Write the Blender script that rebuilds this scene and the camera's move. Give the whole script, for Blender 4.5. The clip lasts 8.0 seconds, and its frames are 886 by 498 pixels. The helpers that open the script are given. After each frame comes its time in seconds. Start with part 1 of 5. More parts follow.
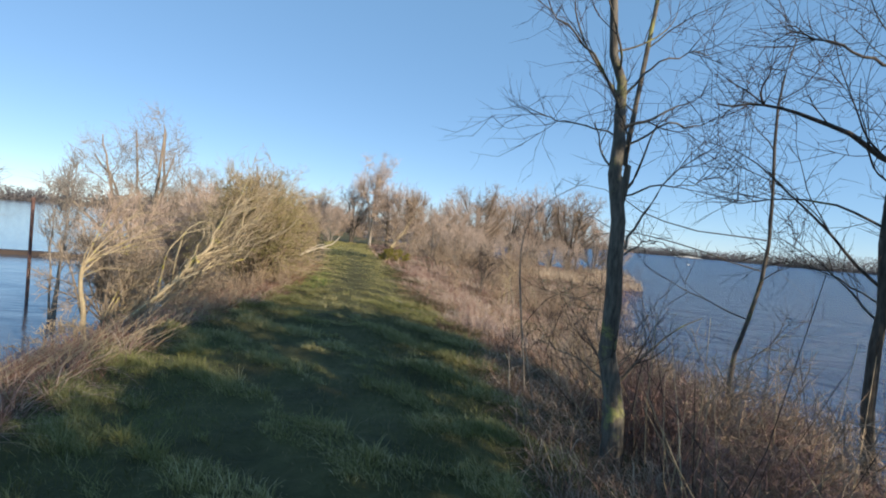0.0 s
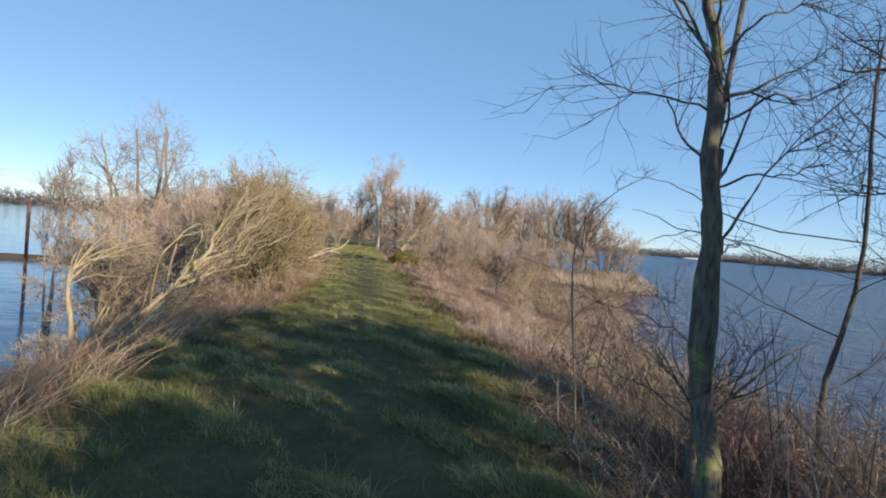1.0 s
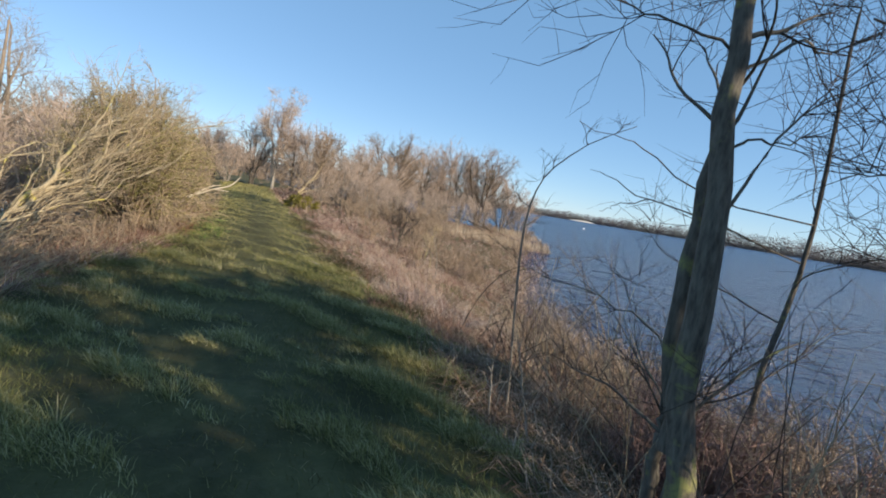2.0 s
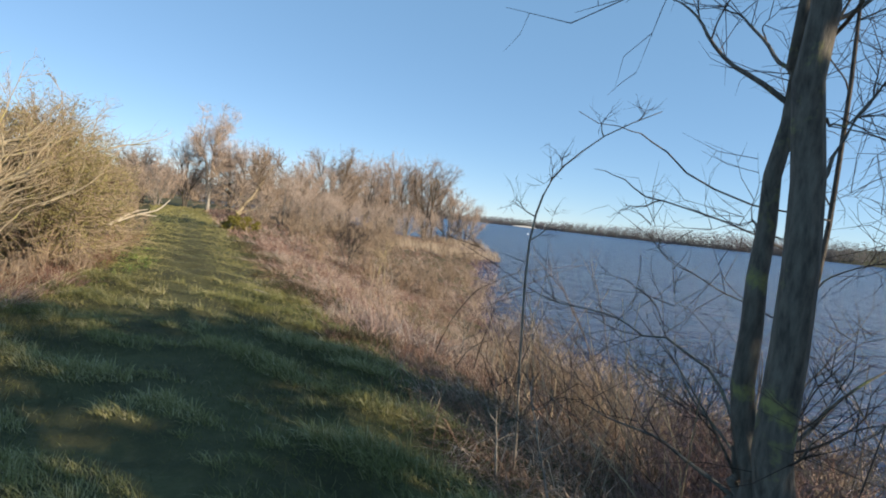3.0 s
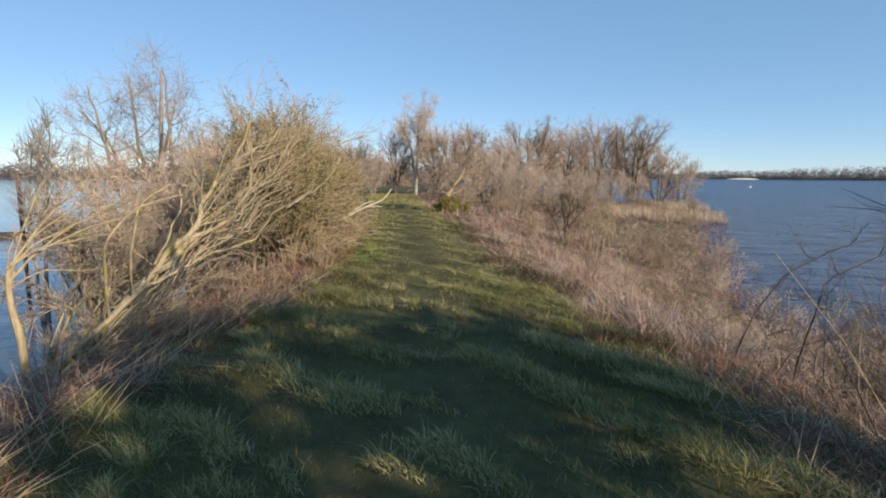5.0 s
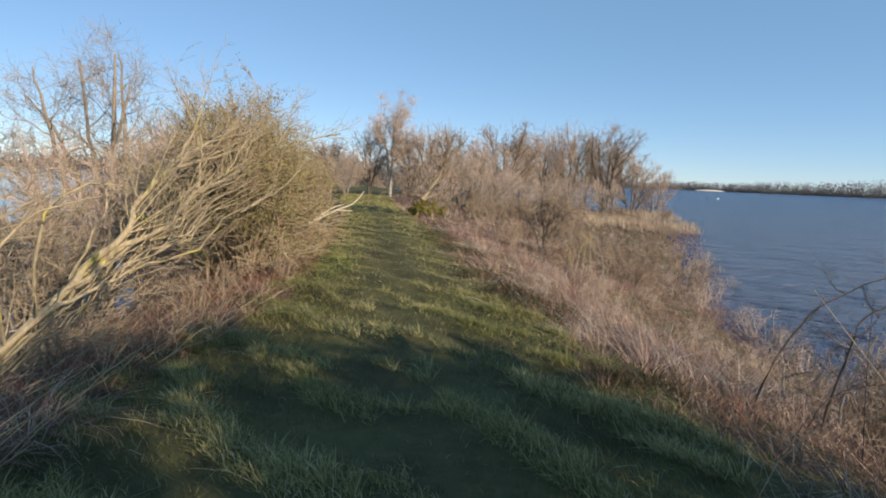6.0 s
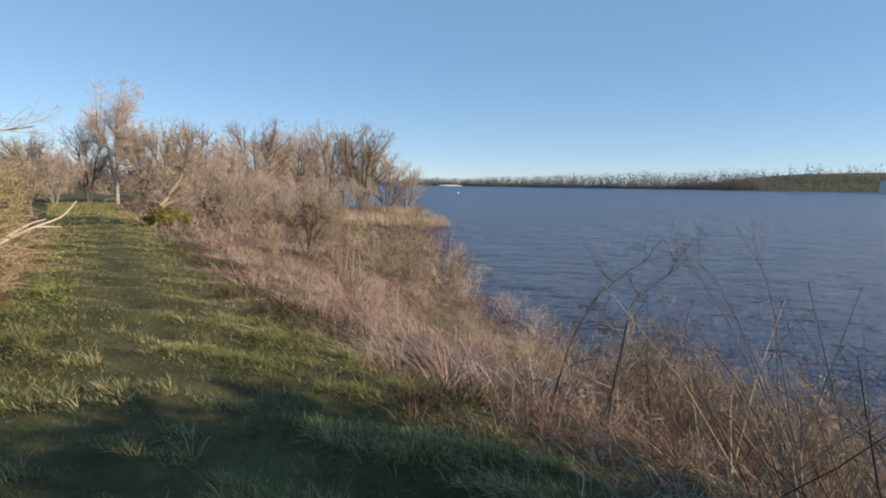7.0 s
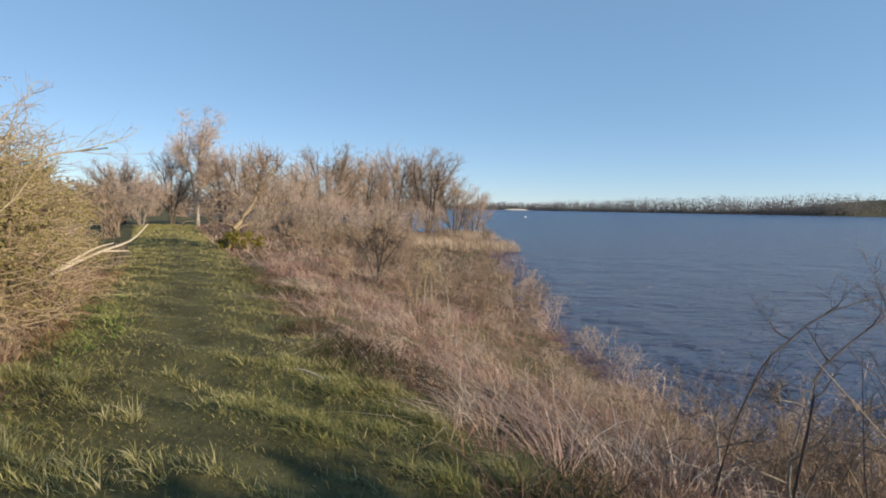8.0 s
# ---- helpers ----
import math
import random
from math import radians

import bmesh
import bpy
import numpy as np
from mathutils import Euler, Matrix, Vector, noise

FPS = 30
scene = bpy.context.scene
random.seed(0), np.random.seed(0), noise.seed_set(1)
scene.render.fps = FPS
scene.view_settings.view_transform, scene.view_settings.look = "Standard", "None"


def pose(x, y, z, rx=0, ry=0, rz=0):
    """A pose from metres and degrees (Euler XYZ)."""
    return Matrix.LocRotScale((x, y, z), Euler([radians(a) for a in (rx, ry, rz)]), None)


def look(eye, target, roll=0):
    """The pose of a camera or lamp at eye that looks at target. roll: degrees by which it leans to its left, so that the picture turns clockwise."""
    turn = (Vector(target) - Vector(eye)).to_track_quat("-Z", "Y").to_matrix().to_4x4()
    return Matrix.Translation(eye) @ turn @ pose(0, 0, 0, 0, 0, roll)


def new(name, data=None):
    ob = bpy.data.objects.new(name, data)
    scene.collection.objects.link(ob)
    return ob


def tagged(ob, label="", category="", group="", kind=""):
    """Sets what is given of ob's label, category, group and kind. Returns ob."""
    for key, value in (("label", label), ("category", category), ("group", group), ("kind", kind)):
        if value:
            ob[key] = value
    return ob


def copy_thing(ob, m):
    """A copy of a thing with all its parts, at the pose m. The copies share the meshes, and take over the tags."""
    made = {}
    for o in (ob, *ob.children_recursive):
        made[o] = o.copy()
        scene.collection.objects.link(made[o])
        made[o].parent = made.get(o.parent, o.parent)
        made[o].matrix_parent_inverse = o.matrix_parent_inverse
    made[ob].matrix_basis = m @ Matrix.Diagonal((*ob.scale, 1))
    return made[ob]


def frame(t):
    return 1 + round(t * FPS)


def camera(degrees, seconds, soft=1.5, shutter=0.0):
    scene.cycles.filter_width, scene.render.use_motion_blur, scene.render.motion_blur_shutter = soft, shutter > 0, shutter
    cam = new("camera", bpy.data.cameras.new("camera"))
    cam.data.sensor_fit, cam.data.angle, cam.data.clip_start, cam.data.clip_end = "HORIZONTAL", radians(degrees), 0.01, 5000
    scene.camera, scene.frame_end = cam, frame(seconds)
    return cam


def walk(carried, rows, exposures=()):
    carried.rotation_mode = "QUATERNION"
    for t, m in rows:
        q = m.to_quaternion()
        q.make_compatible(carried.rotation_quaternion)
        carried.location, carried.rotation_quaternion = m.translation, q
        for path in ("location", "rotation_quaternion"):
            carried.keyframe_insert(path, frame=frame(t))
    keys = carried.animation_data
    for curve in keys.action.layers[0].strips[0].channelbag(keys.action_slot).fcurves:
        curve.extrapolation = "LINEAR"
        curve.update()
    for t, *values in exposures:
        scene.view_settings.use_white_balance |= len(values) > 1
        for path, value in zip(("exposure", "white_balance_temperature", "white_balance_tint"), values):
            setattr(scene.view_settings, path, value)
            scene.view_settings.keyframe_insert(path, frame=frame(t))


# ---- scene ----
# ---- camera: seconds, eye, then yaw (left), pitch (up) and lean to the left in degrees ----
cam = camera(78.1, 8.0, soft=1.9)
ROWS = [
    (0.0, 0.055, 0.368, 1.624, 0.46, -1.60, 5.10),
    (0.5, -0.084, 0.817, 1.640, 2.52, -1.14, 7.00),
    (1.0, -0.229, 1.363, 1.599, 1.17, -1.41, 4.91),
    (1.5, -0.367, 1.837, 1.604, 2.63, -3.12, 8.50),
    (1.7, -0.421, 2.067, 1.600, -7.92, -5.37, 8.75),
    (2.8, -0.453, 3.194, 1.565, -12.33, -5.25, 9.30),
    (3.0, -0.526, 3.324, 1.564, -15.63, -3.41, 6.30),
    (3.5, -0.743, 3.592, 1.574, -5.67, -1.66, 2.60),
    (4.0, -0.805, 3.927, 1.535, -5.93, -3.11, 3.40),
    (4.5, -0.940, 4.218, 1.540, -2.28, -4.50, -0.10),
    (4.7, -0.998, 4.364, 1.545, 5.25, -5.60, 0.40),
    (5.8, -1.172, 5.295, 1.606, 2.03, -11.22, 0.11),
    (6.0, -1.188, 5.478, 1.612, 1.78, -7.37, 2.28),
    (6.5, -1.203, 5.937, 1.600, -20.70, -3.15, 6.20),
    (7.0, -1.245, 6.325, 1.629, -23.19, -6.8, 0.75),
    (7.5, -1.225, 6.793, 1.627, -15.68, -4.30, 3.40),
    (8.0, -1.159, 7.407, 1.619, -16.32, -4.40, 0.94),
]


def eye_pose(x, y, z, yaw, pitch, lean):
    return pose(x, y, z, 0, 0, yaw) @ pose(0, 0, 0, 90 + pitch, 0, 0) @ pose(0, 0, 0, 0, 0, lean)


walk(cam, [(t, eye_pose(x, y, z, a, b, c)) for t, x, y, z, a, b, c in ROWS], [(0.0, 0.19, 6050, 12), (1.5, 0.15, 6050, 12), (3.0, 0.25, 6250, 12), (4.0, 0.15, 6200, 12), (6.0, 0.08, 6250, 13), (8.0, 0.09, 6400, 14)])

# ---- daylight: a low winter sun from behind the right shoulder ----
SUN_ELEV, SUN_AZ = 22.0, 132.0  # azimuth clockwise from +y
sun_from = Vector((math.sin(radians(SUN_AZ)) * math.cos(radians(SUN_ELEV)), math.cos(radians(SUN_AZ)) * math.cos(radians(SUN_ELEV)), math.sin(radians(SUN_ELEV))))
world = bpy.data.worlds.new("world")
scene.world = world
world.use_nodes = True
wn = world.node_tree
sky = wn.nodes.new("ShaderNodeTexSky")
sky.sky_type = "NISHITA"
sky.sun_disc = False
sky.sun_elevation, sky.sun_rotation = radians(SUN_ELEV), radians(SUN_AZ)
sky.air_density, sky.dust_density, sky.ozone_density = 0.7, 0.0, 1.2
haze = wn.nodes.new("ShaderNodeMix")  # a flat blue mixed into the clear sky, evening out its gradient
haze.data_type = "RGBA"
haze.inputs[0].default_value, haze.inputs[7].default_value = 0.57, (1.22, 2.47, 3.75, 1)
wn.links.new(sky.outputs[0], haze.inputs[6])
wn.links.new(haze.outputs[2], wn.nodes["Background"].inputs[0])
wn.nodes["Background"].inputs[1].default_value = 0.16
sun = new("sun", bpy.data.lights.new("sun", "SUN"))
sun.data.energy, sun.data.angle, sun.data.color = 6.4, radians(0.55), (1.0, 0.83, 0.6)
sun.matrix_world = look(sun_from * 50, (0, 0, 0))


# ---- materials ----
def mat(name, rough=0.8, metal=0.0):
    m = bpy.data.materials.new(name)
    m.use_nodes = True
    b = m.node_tree.nodes["Principled BSDF"]
    b.inputs["Roughness"].default_value, b.inputs["Metallic"].default_value = rough, metal
    b.inputs["Specular IOR Level"].default_value = 0.25
    return m, m.node_tree, b


def ramp(nt, fac, stops):
    r = nt.nodes.new("ShaderNodeValToRGB")
    while len(r.color_ramp.elements) < len(stops):
        r.color_ramp.elements.new(0.5)
    for e, (p, c) in zip(r.color_ramp.elements, stops):
        e.position, e.color = p, (*c, 1)
    nt.links.new(fac, r.inputs[0])
    return r.outputs[0]


def noise_tex(nt, scale, detail=4.0, rough=0.55, stretch=(1, 1, 1)):
    g = nt.nodes.new("ShaderNodeNewGeometry")
    mp = nt.nodes.new("ShaderNodeMapping")
    mp.inputs["Scale"].default_value = stretch
    n = nt.nodes.new("ShaderNodeTexNoise")
    n.inputs["Scale"].default_value, n.inputs["Detail"].default_value, n.inputs["Roughness"].default_value = scale, detail, rough
    nt.links.new(g.outputs["Position"], mp.inputs[0])
    nt.links.new(mp.outputs[0], n.inputs["Vector"])
    return n.outputs[0]


def mixed(nt, fac, a, b, mode="MIX"):
    m = nt.nodes.new("ShaderNodeMix")
    m.data_type, m.blend_type = "RGBA", mode
    for sock, v in ((m.inputs[0], fac), (m.inputs[6], a), (m.inputs[7], b)):
        if isinstance(v, (int, float)):
            sock.default_value = v
        elif isinstance(v, tuple):
            sock.default_value = (*v, 1)
        else:
            nt.links.new(v, sock)
    return m.outputs[2]


def bump(nt, b, height, strength, distance):
    n = nt.nodes.new("ShaderNodeBump")
    n.inputs["Strength"].default_value, n.inputs["Distance"].default_value = strength, distance
    nt.links.new(height, n.inputs["Height"])
    nt.links.new(n.outputs[0], b.inputs["Normal"])


def island(nt):
    return nt.nodes.new("ShaderNodeNewGeometry").outputs["Random Per Island"]


def blade_mat(name, stops, rough=0.6, patch=None, through_light=0.25):
    """Stalks, blades and leaves: each one has its own tone, and patches of a few metres differ."""
    m, nt, b = mat(name, rough)
    col = ramp(nt, island(nt), stops)
    if patch:
        col = mixed(nt, ramp(nt, noise_tex(nt, patch[0], 3), [(0.42, (0, 0, 0)), (0.62, (1, 1, 1))]), col, mixed(nt, 0.75, col, patch[1]))
    nt.links.new(col, b.inputs["Base Color"])
    b.inputs["Specular IOR Level"].default_value = 0.2
    if through_light:
        tr = nt.nodes.new("ShaderNodeBsdfTranslucent")
        nt.links.new(col, tr.inputs[0])
        mx = nt.nodes.new("ShaderNodeMixShader")
        mx.inputs[0].default_value = through_light
        nt.links.new(b.outputs[0], mx.inputs[1])
        nt.links.new(tr.outputs[0], mx.inputs[2])
        nt.links.new(mx.outputs[0], nt.nodes["Material Output"].inputs[0])
    return m


def bark_mat(name, dark, light, lichen=None, scale=9.0, lich_from=0.55):
    m, nt, b = mat(name, 0.85)
    grain = noise_tex(nt, scale, 6, 0.65, (2.2, 2.2, 0.5))
    col = ramp(nt, grain, [(0.3, dark), (0.68, light)])
    if lichen:
        col = mixed(nt, ramp(nt, noise_tex(nt, 3.1, 5, 0.7), [(lich_from, (0, 0, 0)), (lich_from + 0.1, (1, 1, 1))]), col, lichen)
    nt.links.new(col, b.inputs["Base Color"])
    bump(nt, b, grain, 0.6, 0.02)
    return m


# Near turf: a darkened copy of the path grass, for the shaded stretch.
M_GRASS_SHADED = blade_mat("grass", [(0.0, (0.05, 0.04, 0.018)), (0.25, (0.065, 0.06, 0.021)), (0.5, (0.09, 0.09, 0.029)), (0.8, (0.17, 0.16, 0.055)), (1.0, (0.42, 0.36, 0.2))], 0.75, (0.55, (0.17, 0.19, 0.062)))
# Tuft blades paled so ridges seem to catch light against dark gaps.
M_TUFT = blade_mat("tuft_grass", [(0.0, (0.15, 0.145, 0.05)), (0.45, (0.31, 0.29, 0.112)), (0.8, (0.48, 0.435, 0.215)), (1.0, (0.64, 0.57, 0.36))], 0.75, (0.6, (0.18, 0.19, 0.062)))
# The same turf, worn, with lighter stops for the sunlit stretch.
M_WORN_SUNLIT = blade_mat("worn_sunlit_grass", [(0.0, (0.23, 0.215, 0.075)), (0.5, (0.36, 0.33, 0.125)), (0.85, (0.44, 0.39, 0.17)), (1.0, (0.55, 0.48, 0.27))], 0.6, (0.8, (0.26, 0.245, 0.085)))
M_LUSH = blade_mat("lush_weed", [(0.0, (0.1, 0.16, 0.035)), (1.0, (0.24, 0.33, 0.09))], 0.5)
M_REED = blade_mat("dead_reed", [(0.0, (0.09, 0.05, 0.04)), (0.35, (0.26, 0.155, 0.12)), (0.75, (0.54, 0.38, 0.3)), (1.0, (0.75, 0.6, 0.49))], 0.7, (0.9, (0.2, 0.1, 0.078)))
M_PALE_REED = blade_mat("pale_reed", [(0.0, (0.33, 0.245, 0.165)), (0.6, (0.5, 0.395, 0.285)), (1.0, (0.62, 0.52, 0.4))], 0.7)
M_OLDREED = blade_mat("old_reed", [(0.0, (0.075, 0.052, 0.04)), (0.4, (0.24, 0.17, 0.125)), (0.8, (0.48, 0.365, 0.275)), (1.0, (0.7, 0.58, 0.45))], 0.7, (1.1, (0.17, 0.105, 0.075)))
M_SHADEBR = blade_mat("shaded_bramble", [(0.0, (0.045, 0.035, 0.02)), (0.6, (0.1, 0.075, 0.04)), (1.0, (0.2, 0.15, 0.085))], 0.7, (1.2, (0.07, 0.085, 0.03)))
M_STRAW = blade_mat("bleached_straw", [(0.0, (0.25, 0.17, 0.13)), (0.5, (0.5, 0.38, 0.3)), (1.0, (0.78, 0.66, 0.55))], 0.65, (0.7, (0.42, 0.27, 0.22)))
M_BRAMBLE = blade_mat("bramble", [(0.0, (0.13, 0.065, 0.048)), (0.5, (0.28, 0.15, 0.105)), (0.85, (0.4, 0.24, 0.165)), (1.0, (0.5, 0.37, 0.26))], 0.7, (0.5, (0.25, 0.12, 0.08)))
M_LEAF = blade_mat("bush_leaf", [(0.0, (0.18, 0.14, 0.06)), (0.5, (0.36, 0.295, 0.125)), (1.0, (0.55, 0.46, 0.235))], 0.6, (0.45, (0.26, 0.245, 0.085)))
M_YLEAF = blade_mat("yellow_leaf", [(0.0, (0.12, 0.11, 0.02)), (0.6, (0.26, 0.24, 0.045)), (1.0, (0.4, 0.34, 0.08))], 0.55)
# Leaf colour drawn only on the unseen scrub that casts shade.
M_SHADE_LEAF = blade_mat("ivy", [(0.0, (0.012, 0.03, 0.008)), (1.0, (0.05, 0.09, 0.025))], 0.4)
M_BARK = bark_mat("grey_bark", (0.035, 0.03, 0.026), (0.13, 0.115, 0.095), (0.2, 0.2, 0.06), 14.0, 0.6)
M_ALDER = bark_mat("alder_bark", (0.06, 0.052, 0.045), (0.2, 0.18, 0.145), (0.26, 0.26, 0.1), 14.0, 0.58)
M_THORN = bark_mat("thorn_bark", (0.07, 0.055, 0.05), (0.24, 0.19, 0.165), None, 16.0)
M_CANE = bark_mat("bramble_cane", (0.12, 0.065, 0.055), (0.36, 0.24, 0.2), None, 12.0)
M_TWIG = bark_mat("dark_twig", (0.03, 0.024, 0.022), (0.1, 0.075, 0.06), None, 20.0)
M_PALE = bark_mat("pale_dead_bark", (0.21, 0.165, 0.1), (0.47, 0.39, 0.25), (0.44, 0.39, 0.08), 10.0, 0.56)
M_STRAWTWIG = bark_mat("straw_twig", (0.28, 0.21, 0.13), (0.48, 0.385, 0.25), None, 8.0)
M_BROWN = bark_mat("brown_twig", (0.19, 0.14, 0.1), (0.38, 0.29, 0.205), None, 6.0)
M_MAUVE = bark_mat("mauve_twig", (0.34, 0.255, 0.2), (0.56, 0.45, 0.365), None, 2.0)
M_BIRCH = bark_mat("birch_bark", (0.12, 0.1, 0.08), (0.6, 0.55, 0.46), None, 5.0)
M_LIMB = bark_mat("bleached_wood", (0.34, 0.28, 0.2), (0.6, 0.52, 0.39), None, 12.0)
M_GREY = bark_mat("weathered_bark", (0.15, 0.13, 0.11), (0.36, 0.32, 0.265), None, 9.0)
M_WILLOW = bark_mat("willow_bark", (0.16, 0.125, 0.09), (0.4, 0.33, 0.25), None, 9.0)
# Twig tones lightened to stand in for haze over the distant trees.
M_FAR_HAZED = blade_mat("far_wood", [(0.0, (0.19, 0.175, 0.18)), (0.5, (0.22, 0.2, 0.2)), (0.85, (0.25, 0.22, 0.21)), (1.0, (0.27, 0.23, 0.21))], 0.95, (0.02, (0.185, 0.185, 0.16)), 0.5)


def ground_mat():
    m, nt, b = mat("levee_ground", 0.95)
    soil = ramp(nt, noise_tex(nt, 7.0, 6, 0.65), [(0.3, (0.036, 0.029, 0.018)), (0.55, (0.085, 0.07, 0.037)), (0.75, (0.16, 0.13, 0.075))])
    green = ramp(nt, noise_tex(nt, 1.3, 5, 0.6), [(0.35, (0.045, 0.05, 0.019)), (0.65, (0.115, 0.12, 0.045))])
    nt.links.new(mixed(nt, 0.62, soil, green), b.inputs["Base Color"])
    bump(nt, b, noise_tex(nt, 18.0, 5, 0.7), 0.8, 0.04)
    return m


def water_mat(name, deep, wave, strength, rough=0.08):
    m, nt, b = mat(name, rough)
    b.inputs["Base Color"].default_value = (*deep, 1)
    b.inputs["IOR"].default_value, b.inputs["Specular IOR Level"].default_value = 1.33, 0.5
    n1 = noise_tex(nt, wave, 5, 0.6, (0.55, 1.3, 1))
    n2 = noise_tex(nt, wave * 0.22, 3, 0.5, (0.6, 1.2, 1))
    add = nt.nodes.new("ShaderNodeMath")
    add.operation = "MULTIPLY_ADD"
    add.inputs[1].default_value = 2.5
    nt.links.new(n2, add.inputs[0])
    nt.links.new(n1, add.inputs[2])
    bump(nt, b, add.outputs[0], 1.0, strength)
    return m


M_GROUND = ground_mat()
M_LAKE = water_mat("lake_water", (0.02, 0.04, 0.12), 2.2, 1.25, 0.22)
M_POND = water_mat("pond_water", (0.07, 0.09, 0.115), 2.0, 0.014)


# ---- mesh helpers ----
def raw_mesh(name, verts, faces, material, smooth=False):
    """A mesh from arrays of vertices and of triangles or quads."""
    verts, faces = np.asarray(verts, np.float32), np.asarray(faces, np.int32)
    k = faces.shape[1]
    me = bpy.data.meshes.new(name)
    me.vertices.add(len(verts))
    me.vertices.foreach_set("co", verts.ravel())
    me.loops.add(faces.size)
    me.loops.foreach_set("vertex_index", faces.ravel())
    me.polygons.add(len(faces))
    me.polygons.foreach_set("loop_start", np.arange(0, faces.size, k, dtype=np.int32))
    me.polygons.foreach_set("use_smooth", np.full(len(faces), smooth))
    me.update(calc_edges=True)
    me.materials.append(material)
    return me


def thing(name, mesh, label, category, group="", kind=""):
    return tagged(new(name, mesh), label, category, group, kind)


def child(name, mesh, parent, label=""):
    ob = new(name, mesh)
    ob.parent = parent
    if label:
        tagged(ob, label)
    return ob


def unit(v):
    return v / np.maximum(np.linalg.norm(v, axis=-1, keepdims=True), 1e-9)


def tubes(paths, radii, sides=5):
    """Round stems: paths (n, k, 3), radii (n, k). Gives vertices and quads."""
    paths, radii = np.asarray(paths, float), np.asarray(radii, float)
    n, k, _ = paths.shape
    t = np.empty_like(paths)
    t[:, 1:-1] = paths[:, 2:] - paths[:, :-2]
    t[:, 0], t[:, -1] = paths[:, 1] - paths[:, 0], paths[:, -1] - paths[:, -2]
    t = unit(t)
    ref = np.where(np.abs(t[..., 2:3]) > 0.9, np.array([1.0, 0.0, 0.0]), np.array([0.0, 0.0, 1.0]))
    a = unit(np.cross(t, ref))
    b = np.cross(t, a)
    ang = np.arange(sides) * 2 * math.pi / sides
    ring = a[:, :, None] * np.cos(ang)[None, None, :, None] + b[:, :, None] * np.sin(ang)[None, None, :, None]
    verts = (paths[:, :, None] + ring * radii[:, :, None, None]).reshape(-1, 3)
    i = np.arange(n)[:, None, None] * k * sides + np.arange(k - 1)[None, :, None] * sides
    s, s1 = np.arange(sides)[None, None], (np.arange(sides)[None, None] + 1) % sides
    faces = np.stack([i + s, i + s1, i + s1 + sides, i + s + sides], -1).reshape(-1, 4)
    return verts, faces


def joined(parts):
    vs, fs, o = [], [], 0
    for v, f in parts:
        vs.append(v)
        fs.append(f + o)
        o += len(v)
    return np.concatenate(vs), np.concatenate(fs)


def spline(points, n):
    """A smooth line of n points through a few."""
    p = np.asarray(points, float)
    p = np.vstack([2 * p[0] - p[1], p, 2 * p[-1] - p[-2]])
    out = []
    for u in np.linspace(0, len(p) - 3 - 1e-6, n):
        i, f = int(u), u - int(u)
        a, b, c, d = p[i:i + 4]
        out.append(0.5 * (2 * b + (c - a) * f + (2 * a - 5 * b + 4 * c - d) * f * f + (3 * b - a - 3 * c + d) * f ** 3))
    return np.array(out)


def blades(rng, roots, length, width, lean, wind=(0, 0), bend=0.5):
    """Flat bent blades, two quads long, on the given roots. Lengths, widths and leans are arrays or numbers."""
    n = len(roots)
    length, width, lean = (np.broadcast_to(np.asarray(v, float), (n,)) for v in (length, width, lean))
    az = rng.uniform(0, 2 * math.pi, n)
    out = np.stack([np.cos(az) * lean + wind[0], np.sin(az) * lean + wind[1], np.ones(n)], -1)
    d = unit(out)
    side_az = rng.uniform(0, 2 * math.pi, n)
    side = np.stack([np.cos(side_az), np.sin(side_az), np.zeros(n)], -1) * width[:, None] / 2
    drop = np.stack([d[:, 0] * 0.6, d[:, 1] * 0.6, -np.hypot(d[:, 0], d[:, 1])], -1) * bend
    p0, p1 = roots, roots + d * length[:, None] * 0.55
    p2 = p1 + (d + drop) * length[:, None] * 0.45
    verts = np.stack([p0 - side, p0 + side, p1 + side * 0.8, p1 - side * 0.8, p2 + side * 0.15, p2 - side * 0.15], 1).reshape(-1, 3)
    o = np.arange(n)[:, None] * 6
    faces = np.concatenate([o + np.array([[0, 1, 2, 3]]), o + np.array([[3, 2, 4, 5]])], 1).reshape(-1, 4)
    return verts, faces


def ribbons(rng, paths, radii):
    """Flat twigs, for growth so fine that its roundness cannot be seen."""
    paths, radii = np.asarray(paths, float), np.asarray(radii, float)
    n = len(paths)
    d = unit(paths[:, 2] - paths[:, 0])
    side = unit(np.cross(d, unit(rng.normal(0, 1, (n, 3)))))
    ends = paths[:, [0, 2]]
    w = side[:, None] * np.stack([radii[:, 0], radii[:, 2] * 1.4], 1)[:, :, None] * 1.2
    verts = np.stack([ends - w, ends + w], 2).reshape(-1, 3)
    return verts, np.arange(n)[:, None] * 4 + np.array([[0, 1, 3, 2]])


